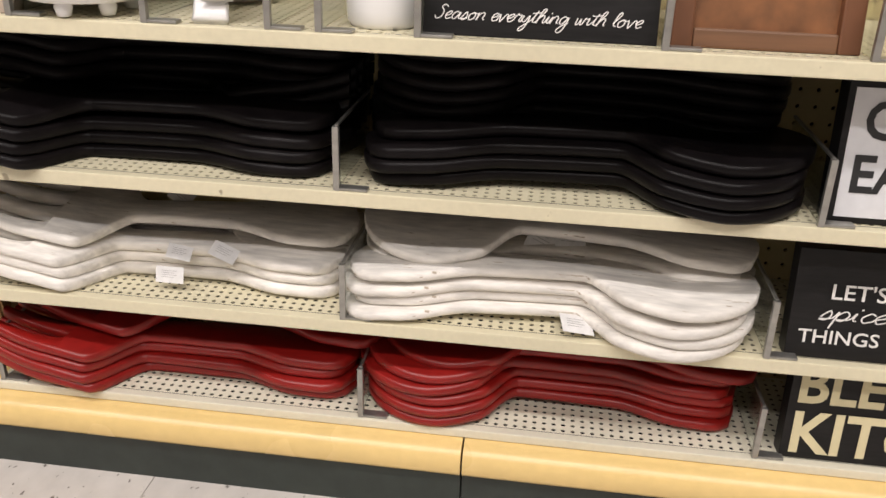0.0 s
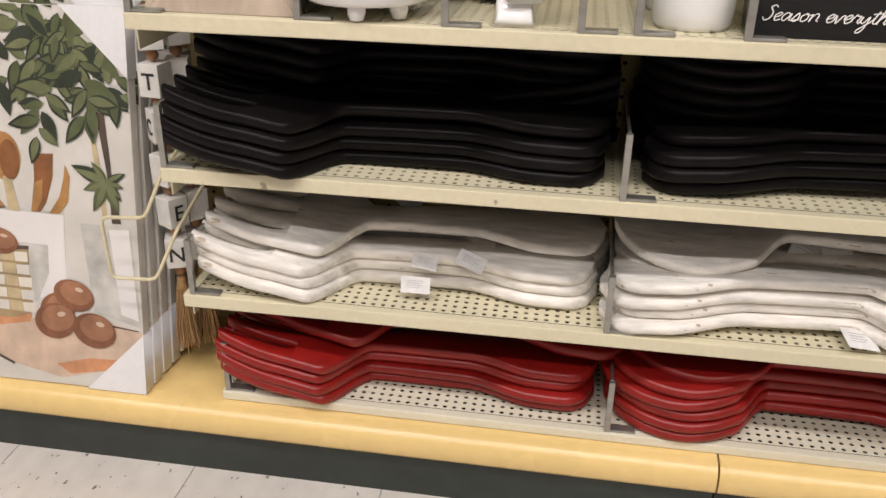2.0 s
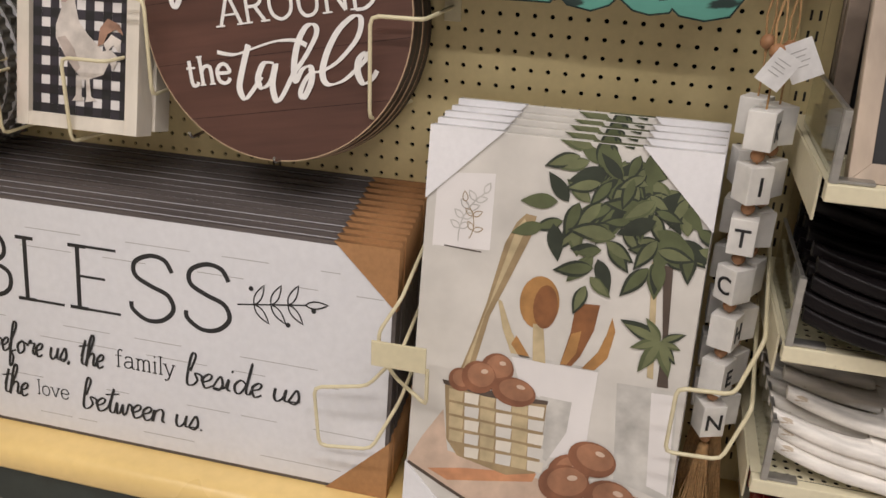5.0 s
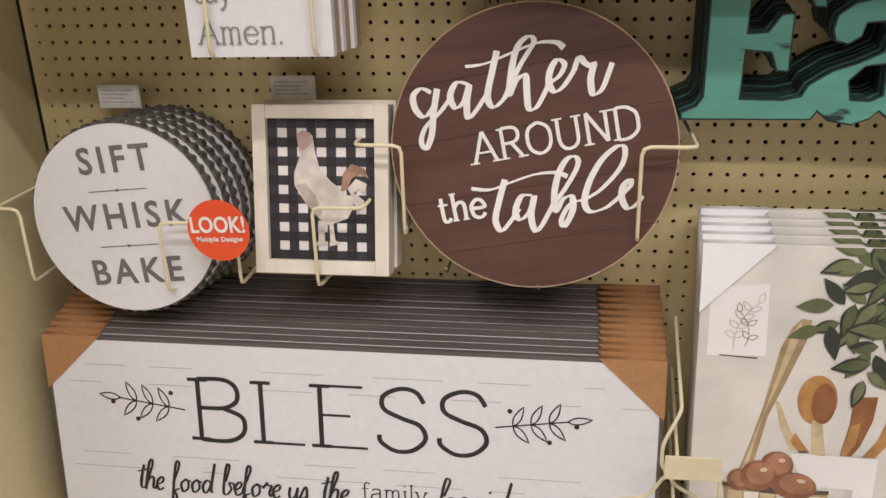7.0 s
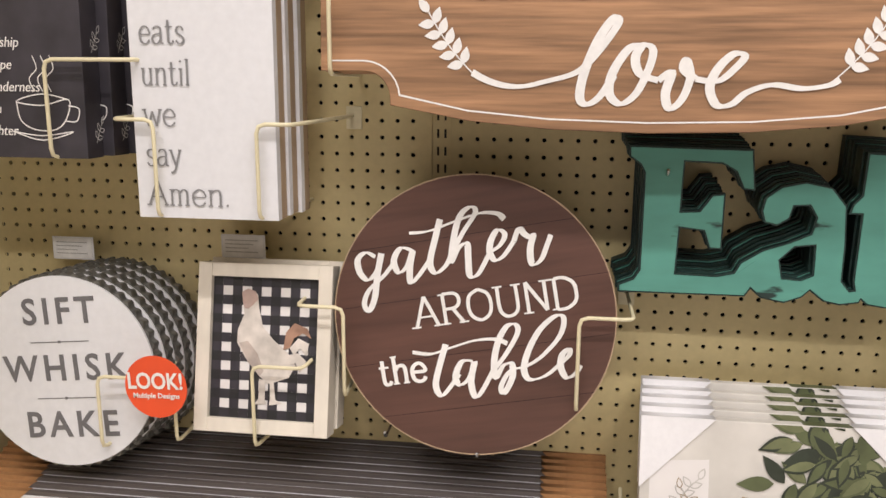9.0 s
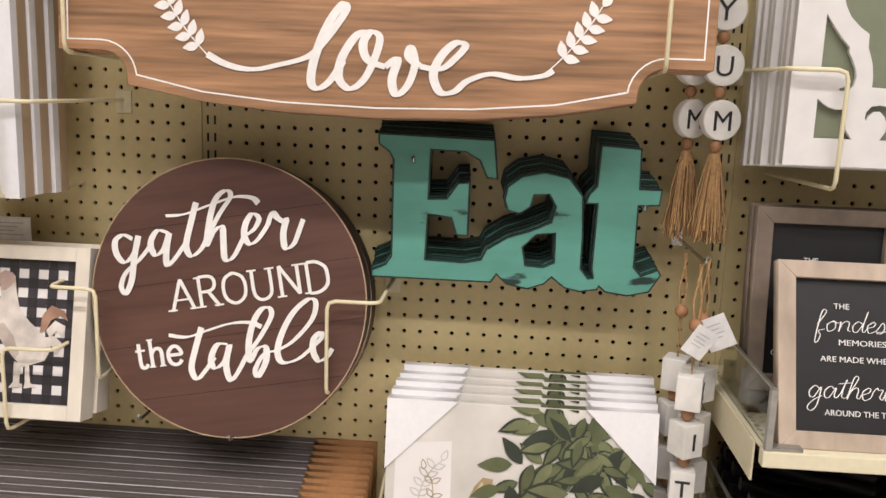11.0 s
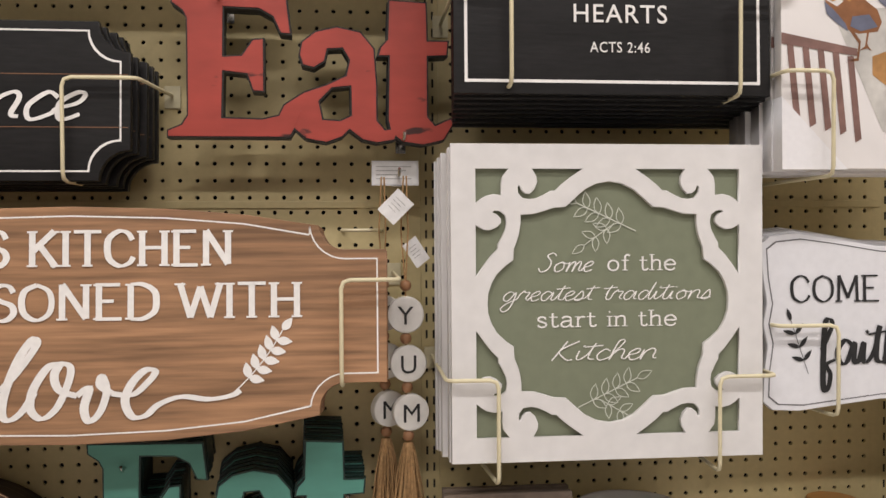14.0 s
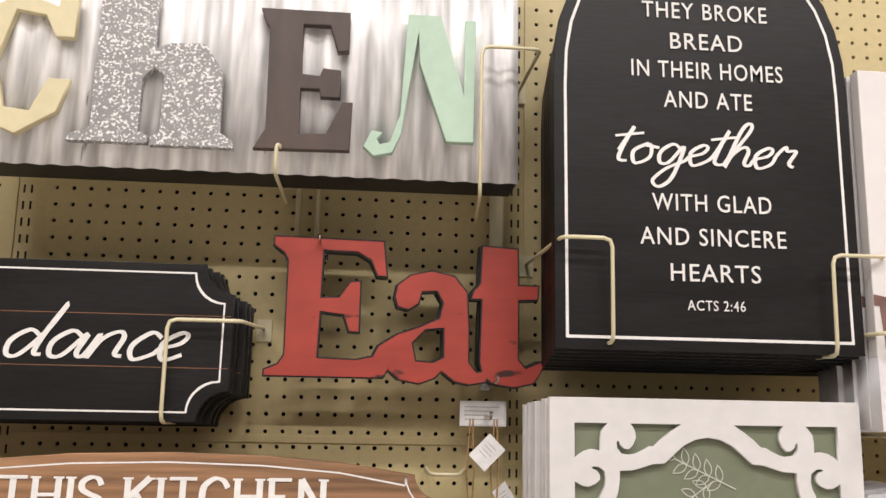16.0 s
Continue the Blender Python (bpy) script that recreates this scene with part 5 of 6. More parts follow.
stack(love_board(), 4, 0.001, 0.019, -0.0015, 0.0015)
hook_arm("wire_bracket", "cream wire bracket holding pine signs", -0.058, -0.134, 1.287, 1.148, -0.216)
hook_arm("wire_bracket", "cream wire bracket holding pine signs", -0.935, -0.872, 1.287, 1.146, -0.216)
for s, x in ((1, -0.075), (-1, -0.89)):
    tube("bracket_back", [(x, 0.0, 1.352), (x - 0.02, -0.10, 1.352), (x - 0.06, -0.10, 1.352), (x - 0.06, -0.0, 1.352)], 0.0025, WIRE, thing("wire_bracket", "cream wire bracket end behind a board sign", "display bracket", 0, 0, 0), round_corners=0.01)


# black planked signs with clipped corners
def dance_sign():
    ob = thing("plank_sign", "black planked sign with clipped corners and white script", "sign", -0.754, -0.134, 1.529, 3.0, group="black plank signs")
    w, h, c = 0.336, 0.109, 0.042
    out = lambda i: [(a, b) for cx, cz, s in ((w - i, h - i, 1), (-(w - i), h - i, 2), (-(w - i), -(h - i), 3), (w - i, -(h - i), 4)) for a, b in arc(cx, cz, c, {1: 270, 2: 360, 3: 90, 4: 180}[s], {1: 180, 2: 270, 3: 0, 4: 90}[s], 7)]
    link("board", shape([out(0)], 0.012, 0.001, 0.0), BLACK, ob)
    border("painted_border", out(0.012), out(0.0145), WHITEPAINT, ob, y=-0.0004)
    flat("plank_gap", [rect(-w + 0.003, w - 0.003, z - 0.0006, z + 0.0006) for z in (0.036, -0.036)], PINEEDGE, ob, y=-0.0006)
    script("lettering", "dance", 0.146, -0.026, 0.037, WHITEPAINT, ob, width=1.9, slant=0.5, span=0.24, contrast=0.35, rise=0.85)
    return ob


stack(dance_sign(), 5, 0.004, 0.022, -0.002, 0.003)
hook_arm("wire_bracket", "cream wire bracket holding black signs", -0.405, -0.503, 1.558, 1.42, -0.150, spread=0.015)


# arched black verse signs
def arched(i=0.0):
    w, s, top = 0.212 - i, 0.415, 0.62 - i
    right = [(0, top)] + [(w * math.sin(radians(a)) * (0.78 if a < 1 else 1.0), s - 0.05 + (top - s + 0.05) * math.cos(radians(a)) ** 0.8) for a in (12, 25, 38, 50, 62, 72, 82)] + [(w, s - 0.05), (w, i)]
    return right + [(-a, b) for a, b in right[::-1][:-1]]


def verse_sign():
    ob = thing("arched_sign", "black arched verse sign with thin white border", "sign", 0.2235, -0.244, 1.527, 1.5, group="black arched signs")
    link("board", shape([arched()], 0.014, 0.001, 0.0), BLACK, ob)
    border("painted_border", arched(0.0145), arched(0.0185), WHITEPAINT, ob, y=-0.0004)
    for wd, z, s, sp in (("THEY BROKE", 0.471, 0.025, 0.183), ("BREAD", 0.425, 0.025, 0.105), ("IN THEIR HOMES", 0.382, 0.025, 0.219), ("AND ATE", 0.338, 0.025, 0.127), ("WITH GLAD", 0.1905, 0.0245, 0.168), ("AND SINCERE", 0.143, 0.0245, 0.204), ("HEARTS", 0.094, 0.0245, 0.125), ("ACTS 2:46", 0.055, 0.014, 0.08)):
        text("lettering", wd, s, 0.0075, z, WHITEPAINT, ob, space=1.12, bold=0.004, span=sp)
    script("lettering", "together", -0.007, 0.255, 0.029, WHITEPAINT, ob, width=1.9, slant=0.42, span=0.262, contrast=0.35, rise=1.0)
    return ob


stack(verse_sign(), 8, 0.0022, 0.0205, -0.0035, 0.0012)
hook_arm("wire_bracket", "cream wire bracket holding verse signs", 0.018, 0.084, 1.672, 1.536, -0.262)
hook_arm("wire_bracket", "cream wire bracket holding verse signs", 0.462, 0.386, 1.66, 1.526, -0.262)


# sage panels with white fretwork
def fret_sign():
    ob = thing("fretwork_sign", "sage green sign under white cut fretwork frame", "sign", 0.2225, -0.222, 1.043, 0.5, group="sage fretwork signs")
    w, h, b = 0.213, 0.422, 0.033
    part("green_panel", box(-w + 0.0062, w - 0.0062, 0.0045, 0.009, 0.0062, h - 0.0062), SAGE, ob)
    cz, hx, hz = h / 2, w - b, h / 2 - b
    cell = pairs("0,0 57,0 52,6 46,14 44,26 44,46 30,44 18,47 8,53 0,60")
    curl = pairs("98,0 187,0 168,13 151,26 139,38 131,38 121,44 106,51 94,53 81,51 74,42 73,33 75,29 77,31 79,37 86,43 94,44 102,36 107,24 106,14 102,6")
    turned = [(c, a) for a, c in curl]
    edge = pairs("234,22 211,26 191,36 176,49 164,60 156,67 136,68 121,73 101,79 78,80 78,94 75,114 71,126 66,139 65,159 52,168 36,183 27,199 21,217")
    at = lambda a, c: ((a / 234 - 1) * hx, (1 - c / 234) * hz)
    quad = [at(a, c) for a, c in edge] + [at(20, 234)]
    opening = quad + [(a, -c) for a, c in quad[-2::-1]] + [(-a, -c) for a, c in quad[1:]] + [(-a, c) for a, c in quad[-2:0:-1]]
    cuts = [[(a, cz + c) for a, c in opening]]
    for sx in (1, -1):
        for sz in (1, -1):
            for loop in (cell, curl, turned):
                cuts.append([(sx * p, cz + sz * q) for p, q in (at(a, c) for a, c in loop)])
    link("fretwork_frame", shape([rect(-w, w, 0, h)] + cuts, 0.007, 0.0006, -0.003), FRET, ob)
    link("frame_edge", shape([rect(-w + 0.0008, w - 0.0008, 0.0008, h - 0.0008), rect(-w + 0.006, w - 0.006, 0.006, h - 0.006)], 0.009, 0.0, 0.0042), FRET, ob)
    script("lettering", "Some", -0.062, 0.252, 0.0135, WHITEPAINT, ob, y=0.0028, width=1.35, slant=0.45, span=0.076, contrast=0.3)
    serif_text("lettering", "of the", 0.0215, 0.046, 0.253, WHITEPAINT, ob, 0.097, y=0.0034, width=1.2, contrast=0.15)
    script("lettering", "greatest traditions", -0.003, 0.2135, 0.0125, WHITEPAINT, ob, y=0.0028, width=1.35, slant=0.45, span=0.287, contrast=0.3)
    serif_text("lettering", "start in the", 0.0215, -0.002, 0.178, WHITEPAINT, ob, 0.195, y=0.0034, width=1.2, contrast=0.15)
    script("lettering", "Kitchen", -0.008, 0.133, 0.0145, WHITEPAINT, ob, y=0.0028, width=1.35, slant=0.45, span=0.146, contrast=0.3)
    for x, z, turn in ((0.038, 0.306, 155), (-0.042, 0.070, 25)):
        sprig("leaf_sprig", x, z, 0.09, turn, 5, 0.022, 0.010, SAGELINE, ob, outline=0.0012, y=0.0030)
        sprig("leaf_sprig", x + (-0.03 if turn > 90 else 0.03), z + 0.01, 0.05, turn + (60 if turn > 90 else -55), 3, 0.02, 0.009, SAGELINE, ob, outline=0.0012, y=0.0031)
    return ob


fret = fret_sign()
stack(fret, 7, -0.0015, 0.0215, -0.0022, 0.003)
hook_arm("wire_bracket", "cream wire bracket holding fretwork signs", 0.002, 0.070, 1.155, 1.017, -0.236)
hook_arm("wire_bracket", "cream wire bracket holding fretwork signs", 0.450, 0.370, 1.153, 1.025, -0.236)


# white waved signs and rooster canvases beyond
def faith_sign():
    ob = thing("waved_sign", "white waved-edge sign with black lettering and twig", "sign", 0.70, -0.20, 1.098, 2.0, group="white waved signs")
    right = [(0.0, 0.225), (0.08, 0.228), (0.15, 0.24), (0.20, 0.247), (0.238, 0.243), (0.252, 0.232), (0.25, 0.19), (0.244, 0.15), (0.25, 0.12), (0.244, 0.09), (0.25, 0.05), (0.252, 0.012), (0.238, 0.0), (0.20, -0.002), (0.15, 0.004), (0.08, 0.012), (0.0, 0.014)]
    out = right + [(-a, b) for a, b in right[-2:0:-1]]
    link("board", shape([out], 0.012, 0.001, 0.0), WHITE, ob)
    small = [(a * 0.972, 0.12 + (b - 0.12) * 0.94) for a, b in out]
    border("painted_border", small, [(a * 0.992, 0.12 + (b - 0.12) * 0.985) for a, b in small], GREYINK, ob, y=-0.0004)
    serif_text("lettering", "COME", 0.037, -0.212, 0.15, INK, ob, 0.135, width=1.2, contrast=0.6, align="LEFT")
    script("lettering", "faith", -0.17, 0.062, 0.034, INK, ob, width=2.3, slant=0.05, align="LEFT", wide=1.0, contrast=0.6)
    sprig("leaf_sprig", -0.186, 0.05, 0.078, 108, 4, 0.019, 0.0065, INK, ob)
    return ob


stack(faith_sign(), 4, 0.002, 0.02, 0.003, 0.002)
hook_arm("wire_bracket", "cream wire bracket holding waved signs", 0.462, 0.550, 1.217, 1.09, -0.214)


def rooster_canvas():
    ob = thing("canvas_print", "white watercolour rooster canvas with cardboard corners", "canvas print", 0.622, -0.255, 1.43, 1.0, group="rooster canvases")
    w, h, d = 0.176, 0.50, 0.02
    part("stretched_canvas", box(-w, w, 0, d, 0, h, 0.0015), ARTWHITE, ob)
    Q = lambda s: [(-w + a / 100 * 2 * w, b / 100 * h) for a, b in pairs(s)]
    K = lambda s: [(-w + (a * 0.85 - 6) / 100 * 2 * w, (b * 0.65 + 8) / 100 * h) for a, b in pairs(s)]
    flat("painted_rooster", [K("36,76 29,72 26,67 26,58 31,59 37,56 46,57 45,63 40,71 41,75")], RUST, ob, y=-0.0006)
    flat("painted_rooster_hackle", [K("27,64 30,68 33,62 37,69 40,63 43,62 46,57 42,59 39,56 35,58 31,56 28,58")], OCHRE, ob, y=-0.0009)
    flat("painted_rooster_breast", [K("27,57 33,54 37,57 46,57 52,53 54,48 52,44 43,43 37,45 30,51")], UMBER, ob, y=-0.0007)
    flat("painted_rooster_wing", [K("27,56 31,53 37,47 38,44 33,47 28,51"), K("40,50 48,51 52,46 44,44 39,46")], paint("painted_tail_blue", (0.13, 0.14, 0.20)), ob, y=-0.0010)
    flat("painted_rooster_comb", [K("35,74 30,77 30,79 33,78 34,80 36,79 38,80 39,78 41,78 41,74 40,70 38,71 37,74")], paint("painted_comb_red", (0.55, 0.10, 0.05)), ob, y=-0.0012)
    flat("painted_rooster_tail", [K("52,57 55,63 60,67 64,63 58,58 64,54 56,54"), K("50,60 52,66 54,68 53,62")], paint("painted_tail_grey", (0.17, 0.18, 0.24)), ob, y=-0.0010)
    flat("painted_rooster_leg", [K("38,45 39,44 43,39 42,33 38,32 41,32 36,31 43,32 44,40 40,45"), K("46,44 47,44 46,38 43,36 47,37 49,36 47,39 48,44")], UMBER, ob, y=-0.0008)
    flat("painted_tablecloth", [Q("20,42 60,44 98,40 98,8 60,4 40,10")], POTGREY, ob, y=-0.0004)
    flat("painted_pear", [Q("36,30 44,32 54,28 52,22 42,22 36,25")], OCHRE, ob, y=-0.0007)
    CHAIR = paint("painted_chair_brown", (0.22, 0.12, 0.10))
    slats = [Q(f"{a},{b} {a + 2.5},{b} {a + 5.5},{b - 22} {a + 3},{b - 23}") for a, b in ((2, 34), (8, 34), (14, 33), (20, 32), (26, 30))]
    for slat in slats:
        flat("painted_chair_slat", [slat], CHAIR, ob, y=-0.0008)
    flat("painted_chair_rail", [Q("0,36 30,32 30,30 0,33")], CHAIR, ob, y=-0.0009)
    for sx in (1, -1):
        tri = [(sx * (w + 0.001), -0.001), (sx * (w - 0.09), -0.001), (sx * (w + 0.001), 0.095)]
        link("corner_protector", shape([tri], d + 0.005, 0.0, -0.0032), CARD, ob)
    return ob


stack(rooster_canvas(), 5, -0.004, 0.026, -0.001, 0.003)
hook_arm("wire_bracket", "cream wire bracket holding rooster canvases", 0.443, 0.506, 1.556, 1.420, -0.275)


# corrugated tin sign with fixed letters
tin = thing("tin_sign", "corrugated tin sign with chunky mixed painted letters", "sign", -0.42, -0.155, 1.765, 2.5)
w, h = 0.397, 0.42
bm = bmesh.new()
n = 176
low, high, lowb, highb = [], [], [], []
for i in range(n + 1):
    x = -w + 2 * w * i / n
    y = -0.003 + 0.003 * math.cos(2 * math.pi * x / 0.0335)
    low.append(bm.verts.new((x, y, 0)))
    high.append(bm.verts.new((x, y, h)))
    lowb.append(bm.verts.new((x, y + 0.0012, 0)))
    highb.append(bm.verts.new((x, y + 0.0012, h)))
for i in range(n):
    for q in ((low[i], low[i + 1], high[i + 1], high[i]), (lowb[i + 1], lowb[i], highb[i], highb[i + 1]), (low[i + 1], low[i], lowb[i], lowb[i + 1]), (high[i], high[i + 1], highb[i + 1], highb[i])):
        bm.faces.new(q)
part("tin_sheet", bm, TIN, tin, smooth=True)
part("box_frame", box(-w + 0.001, w - 0.001, 0.003, 0.075, 0.002, h, 0.001), EDGE_DARK, tin)
S = lambda s, ox: [(ox + a / 1000, 0.031 + b / 1000) for a, b in pairs(s)]
for nm, outs, m, ox in (
    ("letter_n", ["3,10 18,-4 44,2 56,30 78,190 80,140 120,22 160,22 162,210 146,210 146,90 110,215 62,215 54,60 40,18 26,14 22,22 30,32 14,34"], MINT, 0.17),
    ("letter_e", ["0,0 134,2 136,74 122,74 100,26 62,24 62,92 88,92 90,80 118,80 118,122 92,124 88,112 62,114 62,190 100,190 112,150 128,152 128,212 0,212 8,190 14,182 16,30 10,18"], COCOA, 0.02),
    ("letter_h", ["0,0 108,0 108,12 94,18 96,96 110,112 124,100 124,18 112,12 112,-2 226,-2 224,10 206,20 204,110 178,152 130,150 108,140 108,215 30,215 30,20 4,10"], SPECKLE, -0.232),
    ("letter_c", ["100,88 118,88 118,130 92,128 92,150 56,170 30,150 26,60 50,28 88,36 98,70"], CREAMPAINT, -0.36),
):
    if nm == "letter_c":
        outs = ["96,88 126,88 112,40 60,6 0,30 -24,100 -6,180 50,214 100,196 102,212 126,212 126,150 100,150 84,182 44,188 24,110 40,44 76,40"]
    link(nm, shape([S(o, ox) for o in outs], 0.013, 0.0012, -0.0205), m, tin)
hook_arm("wire_bracket", "cream wire bracket holding a tin sign", 0.004, -0.082, 1.96, 1.74, -0.185)
hook_arm("wire_bracket", "cream wire bracket holding a tin sign", -0.362, -0.366, 1.80, 1.76, -0.185)
for x in (-0.345, -0.315):
    tube("support", [(0, 0.0, 1.86), (0, -0.028, 1.80), (0, -0.028, 1.60)], 0.004, WIRE, thing("wall_strap", "cream bent steel strap on the pegboard", "bracket", x, 0, 0))
part("support", box(-0.011, 0.011, -0.03, -0.026, 1.55, 1.83, 0.001), WIRE, thing("wall_strap", "flat cream steel strap on the pegboard", "bracket", -0.035, 0, 0))


# wire corner brackets by the canvases on the base
cb = thing("wire_bracket", "cream double wire loop beside the kitchen canvases", "display bracket", 0, 0, 0)
tube("wire_loop", [(-0.01, -0.06, 0.56), (-0.020, -0.245, 0.50), (-0.046, -0.268, 0.432), (-0.112, -0.268, 0.428), (-0.114, -0.262, 0.33), (-0.046, -0.262, 0.333), (-0.018, -0.24, 0.40), (-0.01, -0.06, 0.47)], 0.0028, WIRE, cb, round_corners=0.01)
cb2 = thing("wire_bracket", "cream wire bracket with label plate between signs", "display bracket", 0, 0, 0)
tube("wire_loop", [(-0.478, -0.05, 0.53), (-0.482, -0.215, 0.465), (-0.507, -0.235, 0.42), (-0.507, -0.235, 0.385), (-0.484, -0.225, 0.345), (-0.43, -0.262, 0.335), (-0.43, -0.262, 0.39)], 0.0028, WIRE, cb2, round_corners=0.008)
tube("wire_loop", [(-0.478, -0.05, 0.44), (-0.482, -0.215, 0.38), (-0.523, -0.236, 0.331), (-0.604, -0.236, 0.314), (-0.598, -0.236, 0.215), (-0.517, -0.236, 0.226), (-0.482, -0.215, 0.30), (-0.478, -0.05, 0.36)], 0.0028, WIRE, cb2, round_corners=0.012)
part("label_plate", box(-0.507, -0.431, -0.268, -0.264, 0.386, 0.423, 0.001), WIRE, cb2)


# ---- bead garlands ----
def tassel(ob, z, length, seed, x=0.0, y=0.0, width=0.02):
    rnd = random.Random(seed)
    strands = []
    cu = bpy.data.curves.new("tassel", "CURVE")
    cu.dimensions, cu.bevel_depth, cu.bevel_resolution = "3D", 0.0011, 0
    for i in range(90):
        a, r = rnd.uniform(0, 2 * math.pi), width * math.sqrt(rnd.random())
        s = cu.splines.new("POLY")
        s.points.add(4)
        ln = length * rnd.uniform(0.8, 1.04)
        for k, q in enumerate(s.points):
            t = k / 4
            g = 0.25 + 0.75 * t ** 0.8
            q.co = (x + r * g * math.cos(a) + rnd.uniform(-1, 1) * 0.0025 * t, y + r * g * math.sin(a) * 0.8, z - ln * t, 1)
    link("tassel", curve_mesh(cu), JUTE, ob)
    part("tassel_binding", lathe([(0, 0.002), (0.0065, 0.0), (0.0075, -0.006), (0.0065, -0.016), (0.0072, -0.02)], 12, x, y, z), JUTE, ob, smooth=True)


def bead(ob, x, y, z, r, m=None, nm="bead"):
    part(nm, lathe([(0, r), (r * 0.5, r * 0.87), (r * 0.87, r * 0.5), (r, 0), (r * 0.87, -r * 0.5), (r * 0.5, -r * 0.87), (0, -r)], 14, x, y, z), m or BEADWOOD, ob, smooth=True)


def yum_garland(dx, dy, seed, turn):
    ob = thing("bead_garland", "wooden bead garland with round white letter discs and tassel", "bead garland", -0.044 + dx, -0.105 + dy, 1.43, group="disc garlands on a hook")
    tube("cord", [(0.002, 0, 0.0), (0.004, -0.002, -0.08), (0, 0, -0.16), (0, 0, -0.38)], 0.0012, JUTE, ob)
    tube("cord", [(-0.002, 0, 0.0), (-0.006, 0.003, -0.08), (0, 0, -0.16)], 0.0012, JUTE, ob)
    bead(ob, 0, 0, -0.158, 0.0085)
    for i, ch in enumerate("YUM"):
        z = -0.2 - 0.0705 * i
        me = shape([ellipse(0, 0, 0.0265, 0.0265, steps=32)], 0.014, 0.0015, -0.007)
        me.transform(pose(0.003 * i, 0, z, 0, 0, turn + 8 * i))
        d = link("letter_disc", me, WHITEBEAD, ob)
        lt = text("letter", ch, 0.027, 0, -0.0135, INK, d, y=-0.0078)
        lt.data.transform(pose(0.003 * i, 0, z, 0, 0, turn + 8 * i))
        bead(ob, 0.0015 * i, 0, z - 0.0345, 0.0085)
    tassel(ob, -0.386, 0.118, seed, 0.003, width=0.025)


yum_garland(0.0, 0.0, 1, -4)
yum_garland(-0.031, 0.03, 2, 10)


def block_garland(dx, dy, seed, letters):
    ob = thing("bead_garland", "white letter block garland with wooden beads and tassel", "bead garland", -0.058 + dx, -0.165 + dy, 0.905, group="block garlands on a hook")
    rnd = random.Random(seed)
    tube("cord", [(0, 0.01, 0.0), (0.004, 0.0, -0.05), (0, 0, -0.1), (0.002, 0, -0.62)], 0.0013, JUTE, ob)
    tube("cord", [(0.004, 0.01, 0.0), (-0.006, 0.0, -0.05), (0, 0, -0.1)], 0.0016, JUTE, ob)
    bead(ob, 0, 0, -0.082, 0.0095)
    z = -0.172
    for n, ch in enumerate(letters):
        s = 0.0165
        a = rnd.uniform(-40, 40) if ch == " " else (72, 30, -8, -48, 68, 60, 22)[n]
        bm = box(-s, s, -s, s, -0.0235, 0.0235, 0.0015)
        bmesh.ops.transform(bm, matrix=pose(0, 0, z, 0, 0, a), verts=bm.verts[:])
        blk = part("letter_block", bm, WHITEBEAD, ob)
        if ch != " ":
            lt = text("letter", ch, 0.024, 0, -0.012, INK, blk, y=-s - 0.0006, bold=0.012)
            lt.data.transform(pose(0, 0, z, 0, 0, a))
        bead(ob, 0, 0, z - 0.0325, 0.0088)
        z -= 0.0665
    tassel(ob, z + 0.02, 0.13, seed + 5)


block_garland(0.0, 0.0, 12, "KITCHEN")
block_garland(0.018, 0.035, 15, "       ")
block_garland(-0.004, 0.075, 18, "       ")
paper_tag(-0.055, -0.18, 0.805, 0.032, 0.042, 8, 30, 10)
paper_tag(-0.03, -0.165, 0.815, 0.036, 0.045, 0, -28, -14)
paper_tag(-0.058, -0.12, 1.385, 0.032, 0.042, 0, 45, 0)
paper_tag(-0.028, -0.10, 1.32, 0.025, 0.04, 0, -35, 20)


def price_card(x, z, y=-0.012):
    ob = thing("price_card", "printed shelf label in a clear holder on the pegboard", "price label", x, y, z, group="price labels")
    part("holder", box(-0.035, 0.035, 0.001, 0.002, -0.0185, 0.0185, 0.0004), WHITE, ob)
    part("card", box(-0.032, 0.032, 0.0003, 0.0009, -0.016, 0.016), PAPER, ob)
    part("print", merge([box(-0.028, 0.024 - 0.008 * (i % 3), -0.0003, 0.0002, 0.009 - 0.006 * i, 0.0102 - 0.006 * i) for i in range(4)]), FAINT, ob)
    part("stem", box(-0.004, 0.004, 0.002, -y, -0.004, 0.004), CLIP, ob)


price_card(-0.056, 1.437, -0.06)
price_card(-1.06, 0.885, -0.05)
price_card(-1.352, 0.868, -0.03)


# ---- goods on the top shelf ----
TOP = SHELF_Z[2] + 0.0005


